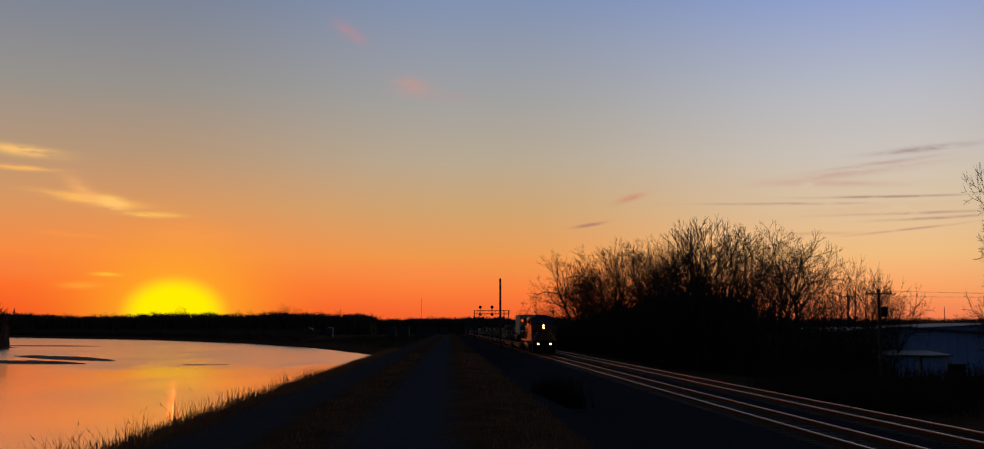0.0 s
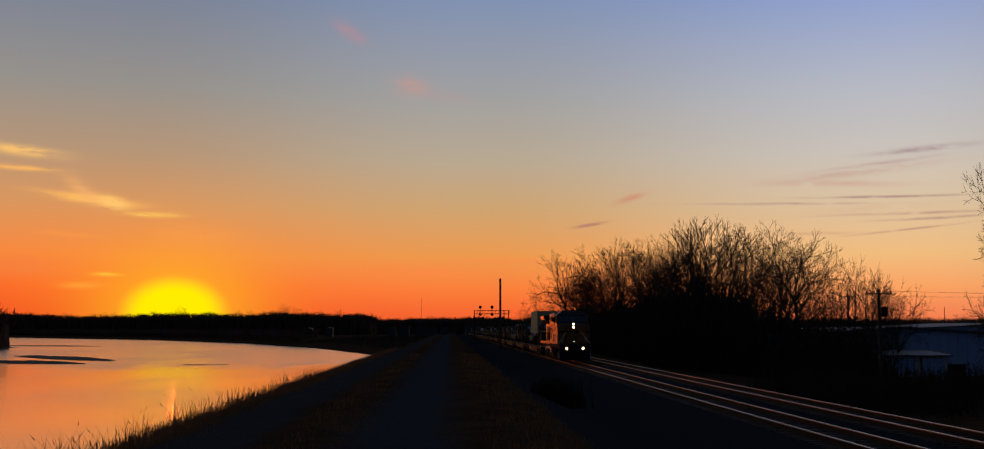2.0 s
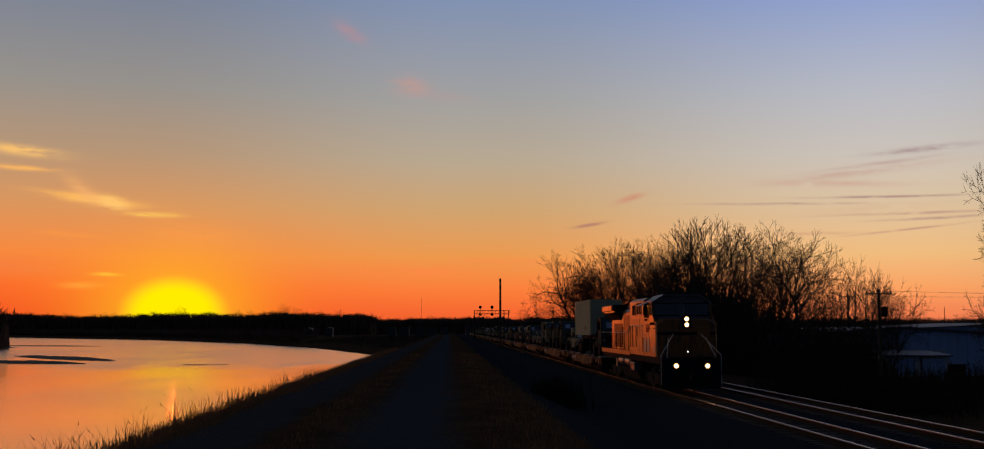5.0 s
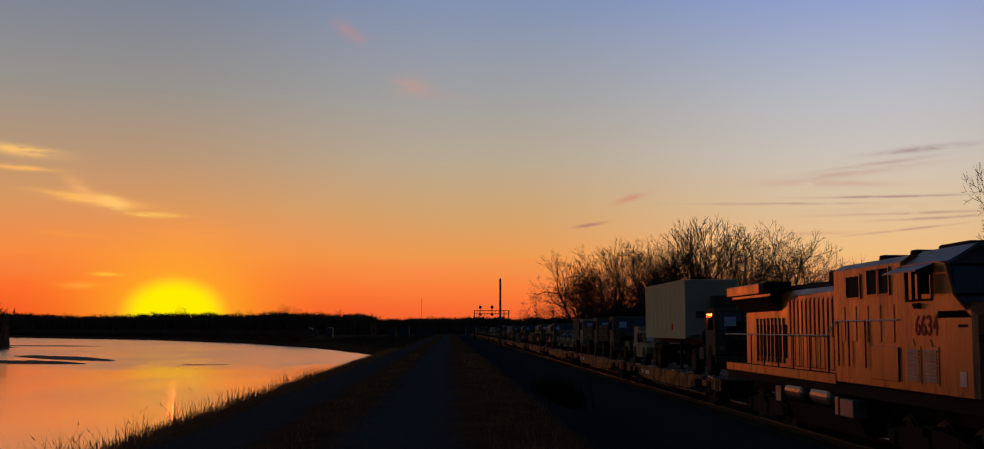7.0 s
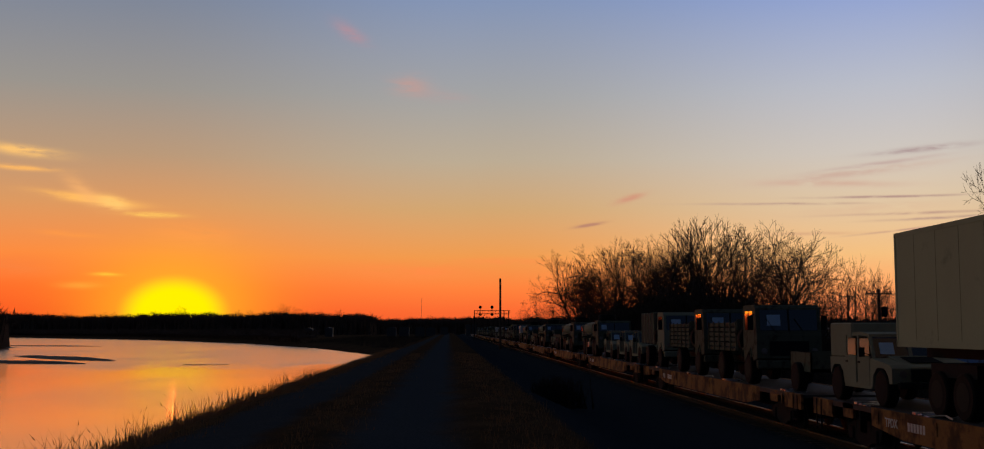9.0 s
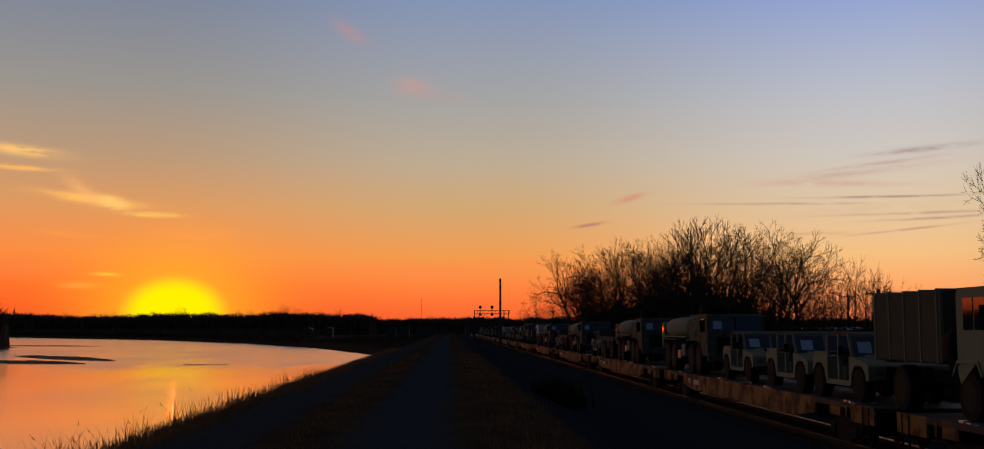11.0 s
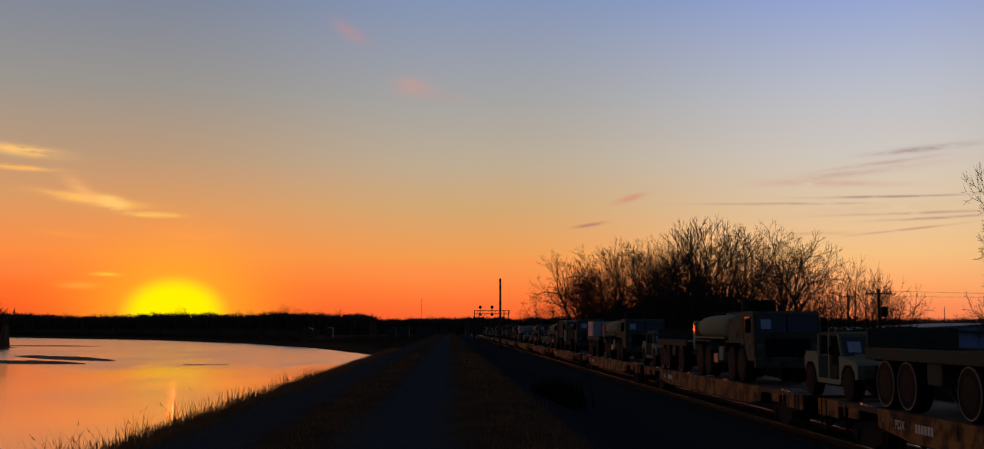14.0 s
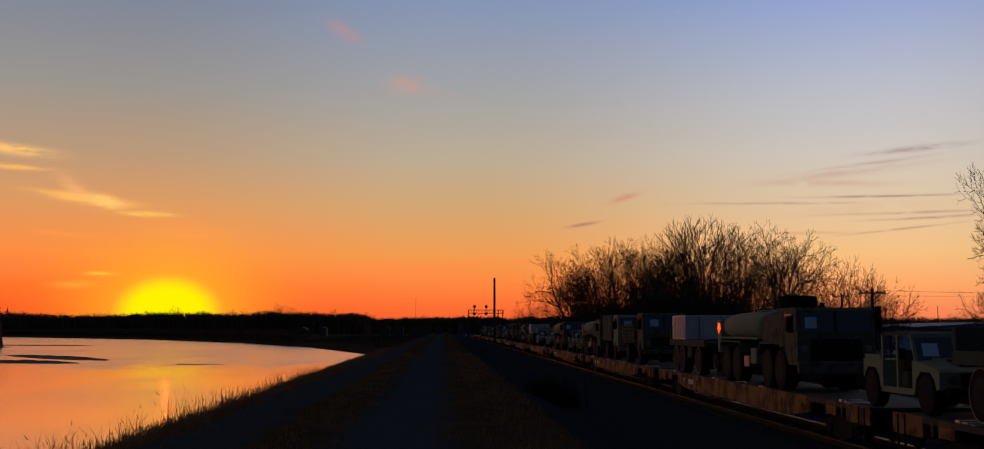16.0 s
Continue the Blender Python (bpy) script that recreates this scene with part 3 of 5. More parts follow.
# kind, bearing from the road (sideways over along), distance along, height, width of the crown
for i, (kind, bearing, y, high, wide) in enumerate((
        (3, 0.0747, 380, 14.7, 12), (6, 0.1078, 300, 24.1, 25), (3, 0.1243, 265, 19.4, 17), (1, 0.1508, 235, 23.0, 18), (0, 0.1813, 205, 21.4, 18),
        (3, 0.1992, 180, 18.0, 12), (2, 0.2256, 165, 20.4, 17), (1, 0.2453, 160, 18.1, 13), (6, 0.2706, 140, 17.6, 13), (0, 0.3090, 128, 16.3, 15),
        (3, 0.3290, 112, 10.5, 8), (4, 0.3560, 110, 11.3, 10), (4, 0.3850, 112, 9.7, 7.5), (0, 0.5170, 66, 14.8, 8.0), (3, 0.5040, 70, 8.5, 5.5),
        (3, 0.0660, 400, 11.5, 9), (0, 0.1330, 250, 20.5, 17), (6, 0.1660, 215, 20.5, 17), (1, 0.2120, 172, 17.5, 14), (0, 0.2580, 150, 16.0, 12),
        (3, 0.2870, 122, 13.0, 12), (3, 0.1020, 310, 16.5, 15), (3, 0.3150, 118, 9.0, 9), (6, 0.2350, 158, 17.5, 15), (1, 0.1150, 300, 20.5, 18),
        (0, 0.1950, 195, 19.8, 15), (1, 0.1210, 290, 19.5, 17), (6, 0.1430, 240, 20.5, 18), (1, 0.1740, 207, 19.0, 15), (6, 0.2040, 185, 18.0, 14), (1, 0.2920, 133, 15.2, 11), (3, 0.1420, 245, 17.0, 16), (3, 0.1740, 200, 15.5, 13), (3, 0.2180, 170, 14.5, 12), (3, 0.2620, 142, 12.5, 11), (1, 0.5210, 69, 15.2, 8.0), (6, 0.5130, 72, 12.5, 7.0))):
    label = "bare tree with many stems fanning up from the ground" if kind in (3, 4) else "bare winter tree with a spreading crown of twigs"
    tree(kind, bearing * y, y, -1.6, high, wide, 47 * i, label)


def brush(name, label, spots, seed, mater=None, base=None, loose=1.3):
    """Thick leafless undergrowth: crowds of crossed stems and twigs."""
    rnd = random.Random(seed)
    g = G()
    for x, y, h, k in spots:
        z = base if base is not None else -1.7
        for _ in range(k):
            a = rnd.uniform(0, 6.28)
            hh = h * rnd.uniform(0.45, 1.05)
            bx, by = x + rnd.gauss(0, loose), y + rnd.gauss(0, loose)
            lean = rnd.uniform(0, 0.4) * hh
            w = rnd.uniform(0.02, 0.05) + 0.011 * hh
            tx, ty = bx + math.cos(a) * lean, by + math.sin(a) * lean
            g.add([(bx - w, by, z), (bx + w, by + w, z), (bx, by - w, z), (tx, ty, z + hh)], [(0, 1, 3), (1, 2, 3), (2, 0, 3)])
            for _ in range(3):
                f = rnd.uniform(0.35, 0.9)
                p = Vector((bx + (tx - bx) * f, by + (ty - by) * f, z + hh * f))
                q = p + Vector((rnd.gauss(0, 0.55), rnd.gauss(0, 0.55), rnd.uniform(0.1, 0.8))) * (h * 0.22)
                ww = w * 0.42
                g.add([p + Vector((ww, 0, 0)), p - Vector((ww, 0, 0)), p + Vector((0, ww, ww)), q], [(0, 1, 3), (1, 2, 3), (2, 0, 3)])
    return tagged(part(name, g, mater or M_BRUSH), label, "undergrowth", kind="stuff")


rb = random.Random(9)
thick = []
for i in range(1400):
    r = rb.uniform(0.086, 0.372)
    y = float(np.interp(r, [0.09, 0.2, 0.34, 0.40], [285, 145, 106, 104])) + rb.uniform(-8, 10)
    h = float(np.interp(r, [0.086, 0.10, 0.117, 0.137, 0.173, 0.2, 0.245, 0.267, 0.294, 0.316, 0.344, 0.40], [4.2, 6.4, 8.4, 10.2, 11.0, 10.6, 9.8, 6.8, 5.6, 5.0, 4.6, 4.2])) * rb.choice((0.4, 0.5, 0.6, 0.75, 0.9, 1.1))
    thick.append((r * y, y, h, 18))
brush("undergrowth", "thick dark leafless undergrowth beneath the trees", thick, 5)
thin = [(r * y, y, rb.uniform(1.2, 2.6), 16) for r, y in ((rb.uniform(0.29, 0.47), rb.uniform(60, 96)) for _ in range(260)) if r * y > 21]
brush("weeds", "tangled dead weeds along the fence line", thin, 6)
shrub = [(5.5 + rb.gauss(0, 0.35), 58 + rb.gauss(0, 0.6), 1.6, 60) for _ in range(6)]
brush("shrub", "dense leafless shrub in the ditch beside the road", shrub, 7, None, -0.75, 0.3)


field = [(rb.uniform(-46, -5), 235 + 380 * rb.random(), rb.uniform(0.8, 1.5), 9) for _ in range(800)]
field = [(x, y, h, k) for x, y, h, k in field if x > along(SHORE, y) + 6]
brush("field_scrub", "low dark winter scrub on the bottomland", field, 8, None, -0.8, 2.0)


def far_woods(name, label, x0, x1, y, dy, top, seed, count):
    """A far belt of bare woods: a ragged mass of stems with single crowns above it."""
    rnd = random.Random(seed)
    g = G()
    for i in range(count):
        x = rnd.uniform(x0, x1)
        yy = y(x) + rnd.uniform(-dy, dy)
        crowd = 0.80 + 0.14 * noise.noise(Vector((x * 0.012, seed, 0))) + 0.16 * noise.noise(Vector((x * 0.06, seed, 4)))
        h = top * crowd * rnd.uniform(0.75, 1.08)
        w = rnd.uniform(0.6, 2.2) * min(1.0, 0.3 + top / 20)
        g.add([(x - w, yy, -2.5), (x + w, yy + w, -2.5), (x, yy - w, -2.5), (x + rnd.gauss(0, 0.8), yy, h)], [(0, 1, 3), (1, 2, 3), (2, 0, 3)])
        for _ in range(4):
            p = Vector((x + rnd.gauss(0, 1.2), yy, h * rnd.uniform(0.55, 0.9)))
            q = p + Vector((rnd.gauss(0, 2.6), rnd.gauss(0, 1), rnd.uniform(0.5, 3.2)))
            g.add([p + Vector((0.35, 0, 0)), p - Vector((0.35, 0, 0)), p + Vector((0, 0.4, 0.3)), q], [(0, 1, 3), (1, 2, 3), (2, 0, 3)])
    return tagged(part(name, g, M_HAZED_WOODS), label, "woods", kind="stuff")


far_woods("far_woods", "distant belt of bare woods along the far river bank", -560, -60, lambda x: 960 + 0.1 * x, 40, 19.5, 21, 6500)
far_woods("far_woods", "distant belt of bare woods beyond the bend", -90, 150, lambda x: 1000.0, 40, 16.5, 22, 3200)
far_woods("far_woods", "distant bare woods behind the warehouse", 140, 620, lambda x: 900.0, 40, 14.5, 23, 3000)
far_woods("bank_scrub", "low dark scrub along the far river shore", -330, -45, lambda x: float(np.interp(-x, [12, 16, 22, 38, 74, 150, 235, 300, 420], [215, 240, 272, 340, 445, 610, 722, 815, 880])) + 14, 8, 1.3, 25, 3200)
far_woods("bank_woods", "bare woods on the opposite river bank", -215, -129, lambda x: 335 + 0.3 * (x + 129), 12, 11.0, 24, 800)
for x, y, h, w in ((-213, 930, 24, 14), (-126, 900, 25, 20), (-119, 905, 23, 17), (-86, 900, 21, 14), (-170, 930, 21, 12), (-147, 850, 20, 10), (360, 880, 20, 18), (395, 880, 18, 16), (330, 900, 17, 15)):
    tree(5, x, y, -2, h, w, h * 37, "solitary bare tree standing above distant woods")
tree(3, -132, 335, -2, 14, 11, 20, "bare tree with many stems leaning over the far bank")
rf = random.Random(77)
for i in range(46):
    x = -470 + i * 13.5 + rf.uniform(-6, 6)
    tree(5, x, 900 + 0.1 * min(x, 0) + rf.uniform(-10, 10), -2, rf.uniform(15.0, 19.5) * (1.0 if x < -60 else 0.86), rf.uniform(9, 17), rf.uniform(0, 360), "distant bare tree on the skyline")


# ---- poles, signals, buildings beside the line ----
def timber_pole(x, y, top, r, label):
    t = thing("utility_pole", label, "pole")
    part("shaft", G().tube((x, y, -1.6), (x, y, top), r, r * 0.78, 10), M_POLE, t)
    return t


timber_pole(9.55, 215, 12.75, 0.24, "tall bare wooden pole standing beside the track")

for x, y, top, label in ((34.05, 90, 6.4, "wooden utility pole with a crossarm and transformer"), (52.6, 150, 7.9, "wooden utility pole with a short crossarm")):
    p = timber_pole(x, y, top, 0.16, label)
    z = top - 0.45
    part("crossarm", G().box(x - 1.05, x + 1.05, y - 0.12, y - 0.02, z, z + 0.13, 0.01), M_POLE, p)
    for dx in (-0.95, -0.4, 0.4, 0.95):
        part("insulator", G().lathe([(0, 0.03), (0.03, 0.06), (0.1, 0.06), (0.14, 0.02)], (x + dx, y - 0.07, z + 0.13), "z", 8), M_DARK, p)
    for s in (-1, 1):
        part("brace", G().tube((x + s * 0.6, y - 0.13, z), (x, y - 0.13, z - 0.55), 0.025, n=5), M_DARK, p)
    if y < 100:
        part("transformer", G().lathe([(0, 0.2), (0.03, 0.24), (0.72, 0.24), (0.78, 0.18)], (x + 0.42, y, z - 1.75), "z", 14), M_DARK, p, "dark cylindrical transformer")
    # wires to the next pole along the lane
    for dx, sag in ((-0.95, 0.25), (0.4, 0.3), (0.95, 0.35)):
        cu = G()
        pts = [(x + dx + 40 * k / 14, y - 0.07 + 4 * k / 14, z + 0.28 + (0.2 * k / 14) - 4 * sag * (k / 14) * (1 - k / 14)) for k in range(15)]
        for a, b in zip(pts, pts[1:]):
            cu.tube(a, b, 0.005, n=4, caps=False)
        part("wire", cu, M_DARK, p)

p = thing("radio_mast", "thin bare radio mast above far trees", "mast")
part("shaft", G().tube((131, 300, -1.5), (131, 300, 9.2), 0.14, 0.08, 8), M_DARK, p)
p = thing("radio_mast", "very thin distant lattice mast on the skyline", "mast")
part("shaft", G().tube((-36, 1500, -1), (-36, 1500, 44), 0.2, 0.12, 6), M_GREY, p)


def signal_bridge(y):
    t = thing("signal_bridge", "railway signal bridge with two signal heads over the tracks", "railway signal")
    for z in (9.0, 10.2):
        part("chord", G().box(9.2, 22.6, y - 0.1, y + 0.1, z, z + 0.22), M_DARK, t)
    for i in range(14):
        x = 9.3 + i * 1.0
        part("truss_rod", G().tube((x, y, 9.1), (x + (0.5 if i % 2 else -0.0), y, 10.3), 0.06, n=5), M_DARK, t)
    for x in (9.4, 20.5, 22.2):
        part("post", G().tube((x, y, -0.5), (x, y, 10.4), 0.2, 0.18, 8), M_DARK, t)
    for x in (11.6, 16.0):
        m = part("signal_mast", G().tube((x, y, 8.4), (x, y, 12.0), 0.12, n=8), M_DARK, t)
        for z in (8.9, 11.6):
            part("signal_head", G().lathe([(0, 0.5), (0.05, 0.58), (0.18, 0.58), (0.25, 0.4)], (x, y - 0.3, z), "y", 18), M_DARK, m)
            part("hood", G().tube((x, y - 0.75, z), (x, y - 0.25, z), 0.2, n=10), M_DARK, m)
    return t


signal_bridge(430)


def warehouse(x0, x1, y0, y1, base, eave, ridge, label):
    t = thing("warehouse", label, "warehouse")
    xm = (x0 + x1) / 2
    body = part("wall", G().prism([(x0, base), (x1, base), (x1, eave), (xm, ridge), (x0, eave)], y0, y1), M_WALL, t)
    n = int((x1 - x0) / 1.0)
    for i in range(n):
        a = x0 + i * (x1 - x0) / n
        b = a + (x1 - x0) / n - 0.04
        za = eave + (ridge - eave) * (1 - abs(a - xm) / (xm - x0))
        zb = eave + (ridge - eave) * (1 - abs(b - xm) / (xm - x0))
        part("panel", G().add([(a, y0 - 0.03, base), (b, y0 - 0.03, base), (b, y0 - 0.03, zb), (a, y0 - 0.03, za), (a, y0, base), (b, y0, base), (b, y0, zb), (a, y0, za)],
                              [(0, 1, 2, 3), (4, 7, 6, 5), (0, 4, 5, 1), (3, 2, 6, 7), (0, 3, 7, 4), (1, 5, 6, 2)]), M_WALL, body)
        part("rib", G().box(b - 0.1, b - 0.02, y0 - 0.07, y0 - 0.03, base, min(za, zb) - 0.02), M_WALL, body)
    for a, b, za, zb in ((x0 - 0.4, xm, eave - 0.02, ridge), (xm, x1 + 0.4, ridge, eave - 0.02)):
        part("roof", G().add([(a, y0 - 0.4, za + 0.04), (b, y0 - 0.4, zb + 0.04), (b, y1 + 0.4, zb + 0.04), (a, y1 + 0.4, za + 0.04), (a, y0 - 0.4, za + 0.26), (b, y0 - 0.4, zb + 0.26), (b, y1 + 0.4, zb + 0.26), (a, y1 + 0.4, za + 0.26)],
                             [(0, 3, 2, 1), (4, 5, 6, 7), (0, 1, 5, 4), (1, 2, 6, 5), (2, 3, 7, 6), (3, 0, 4, 7)]), M_ROOF, t, "dark metal roof sheet")
    return t


w1 = warehouse(33.0, 60.0, 116, 150, -1.9, 2.35, 3.25, "pale blue-grey metal warehouse with a low gable roof")
warehouse(62.0, 120.0, 175, 215, -1.9, 2.8, 4.1, "long metal warehouse with a low roof")
part("door", G().box(47.6, 50.6, 115.85, 115.94, -1.9, 1.1, 0.01), M_WHITE, w1, "closed loading door")

shed = thing("shed", "low white lean-to shed with dark trim", "shed")
part("wall", G().box(39.0, 44.4, 101, 106, -1.9, 0.78), M_WHITE, shed)
part("roof", G().prism([(100.6, 0.80), (106.4, 1.15), (106.4, 1.25), (100.6, 0.92)], 38.8, 44.6, "x"), M_ROOF, shed)
for x in (39.0, 41.7):
    part("door", G().box(x + 0.15, x + 2.3, 100.95, 101.0, -1.9, 0.55, 0.01), M_WALL, shed)
    part("post", G().box(x, x + 0.12, 100.7, 100.85, -1.9, 0.8), M_ROOF, shed)
cab_ = thing("utility_cabinet", "dark steel utility cabinet beside the shed", "cabinet")
part("body", G().box(42.0, 43.15, 95, 96, -1.6, 0.28, 0.03), M_DARK, cab_)
part("door", G().box(42.08, 42.55, 94.97, 95.0, -1.4, 0.18, 0.006), M_DARK, cab_)
part("door", G().box(42.6, 43.07, 94.97, 95.0, -1.4, 0.18, 0.006), M_DARK, cab_)


def far_shed(x, y, w, h, top):
    t = thing("farm_shed", "small pale farm shed far across the fields", "shed", "far sheds")
    part("wall", G().prism([(x - w / 2, -1), (x + w / 2, -1), (x + w / 2, top - 0.5), (x, top), (x - w / 2, top - 0.5)], y, y + 7), M_FAR, t)
    part("roof", G().prism([(x - w / 2 - 0.2, top - 0.55), (x, top + 0.02), (x + w / 2 + 0.2, top - 0.55), (x + w / 2 + 0.2, top - 0.4), (x, top + 0.2), (x - w / 2 - 0.2, top - 0.4)], y - 0.2, y + 7.2), M_ROOF, t)
    return t


for x, y, w, top in ((-78, 640, 5, 4.0), (-67, 645, 4, 4.4), (-32, 640, 5, 4.6), (-25, 640, 5.5, 4.7), (-16, 630, 5, 4.6), (-10, 630, 5, 4.4), (-2.5, 620, 4, 4.8), (10.5, 640, 2.6, 6.2), (14, 640, 2.4, 6.4)):
    far_shed(x, y, w, 4, top)
# ---- the train: everything is built with its front at y = 0 and its tail towards +y ----
TRAIN = []
DECK = 1.2
WHEELS = {}


def ride(ob, u, z=0.0):
    """Lets a thing ride with the train, u metres behind the engine's nose."""
    TRAIN.append((ob, u, z))
    return ob


M_PLATE = mat("bare_aluminium", (0.62, 0.62, 0.62), 0.3, 0.9, 0.15)
M_RIM = mat("dull_wheel_rim", (0.03, 0.03, 0.025), 0.9, var=0.3, spec=0.15)


def wheel(parent, x, y, r, w, rim=None, ring=False):
    """A road wheel: treaded tyre with a dished rim."""
    key = (r, w, rim.name)
    if key not in WHEELS:
        t, d = G(), G()
        t.lathe([(-w / 2, r * 0.60), (-w / 2, r * 0.9), (-w * 0.42, r * 0.98), (-w * 0.15, r), (w * 0.15, r), (w * 0.42, r * 0.98), (w / 2, r * 0.9), (w / 2, r * 0.60)], (0, 0, 0), "x", 26)
        for sgn in (-1, 1):
            d.lathe([(sgn * w * 0.52, r * 0.60), (sgn * w * 0.50, r * 0.56), (sgn * w * 0.34, r * 0.42), (sgn * w * 0.32, r * 0.24), (sgn * w * 0.50, r * 0.22), (sgn * w * 0.52, r * 0.10)], (0, 0, 0), "x", 18)
            for i in range(8):
                a = 2 * math.pi * i / 8
                d.tube((sgn * w * 0.33, r * 0.33 * math.cos(a), r * 0.33 * math.sin(a)), (sgn * w * 0.40, r * 0.33 * math.cos(a), r * 0.33 * math.sin(a)), r * 0.035, n=5)
        WHEELS[key] = (t.mesh("tyre", M_RUBBER), d.mesh("rim", rim))
    ob = part("wheel", WHEELS[key][0], None, parent)
    ob.location = (x, y, r)
    part("rim", WHEELS[key][1], None, ob)
    if ring:
        part("sidewall_ring", G().lathe([(-w * 0.53, r * 0.86), (-w * 0.54, r * 0.90), (-w * 0.50, r * 0.925), (-w * 0.46, r * 0.90)], (0, 0, 0), "x", 30, False), M_SIDEWALL, ob)
    return ob


def lettering(words, size, parent, x, y, z, material, label):
    """Painted letters on a side that faces -x."""
    cu = bpy.data.curves.new("lettering", "FONT")
    cu.body, cu.size, cu.extrude, cu.align_x, cu.align_y = words, size, 0.004, "CENTER", "CENTER"
    cu.offset = size * 0.012
    ob = new("lettering", cu)
    ob.matrix_basis = pose(x, y, z, 90, 0, -90)
    dg = bpy.context.evaluated_depsgraph_get()
    me = bpy.data.meshes.new_from_object(ob.evaluated_get(dg))
    m = ob.matrix_basis.copy()
    bpy.data.objects.remove(ob)
    me.materials.clear()
    me.materials.append(material)
    o = part("lettering", me, None, parent, label)
    o.matrix_basis = m
    return o


def rail_bogie(parent, y, axles, pitch, r, gauge=0.72, high=0.95):
    """A rail truck: side frames, bolster, axles with flanged wheels."""
    fr = G()
    span = pitch * (axles - 1) / 2
    for s in (-1, 1):
        x = s * 1.02
        fr.prism([(y - span - 0.45, r + 0.18), (y - span - 0.3, r - 0.12), (y - span * 0.6, r - 0.2), (y - 0.3, r - 0.3), (y + 0.3, r - 0.3), (y + span * 0.6, r - 0.2), (y + span + 0.3, r - 0.12),
                  (y + span + 0.45, r + 0.18), (y + span * 0.5, r + 0.36), (y - span * 0.5, r + 0.36)], x - 0.08, x + 0.08, "x")
        for k in range(axles):
            yy = y - span + k * pitch
            fr.box(x - 0.13, x + 0.13, yy - 0.17, yy + 0.17, r - 0.17, r + 0.17, 0.03)
            for e in (-0.34, 0.34):
                fr.tube((x, yy + e, r + 0.10), (x, yy + e, r + 0.42), 0.09, n=8)
    fr.box(-1.1, 1.1, y - 0.28, y + 0.28, r, high, 0.04)
    b = part("truck_frame", fr, M_DARK, parent)
    for k in range(axles):
        yy = y - span + k * pitch
        key = ("rail", r)
        if key not in WHEELS:
            g = G()
            for s in (-1, 1):
                g.lathe([(s * 0.76, r * 0.96), (s * 0.79, r * 0.8), (s * 0.70, r * 0.7), (s * 0.72, r * 0.3), (s * 0.60, r * 0.3), (s * 0.62, r * 0.75), (s * 0.655, r * 1.06), (s * 0.68, r * 1.06), (s * 0.69, r)], (0, 0, 0), "x", 22)
            g.tube((-0.7, 0, 0), (0.7, 0, 0), 0.09, n=8)
            WHEELS[key] = g.mesh("wheelset", M_STEEL_DARK)
        part("wheelset", WHEELS[key], None, b).location = (0, yy, r)
    return b


M_STEEL_DARK = mat("worn_wheel_steel", (0.05, 0.04, 0.035), 0.75, 0.0, 0.3, spec=0.2)


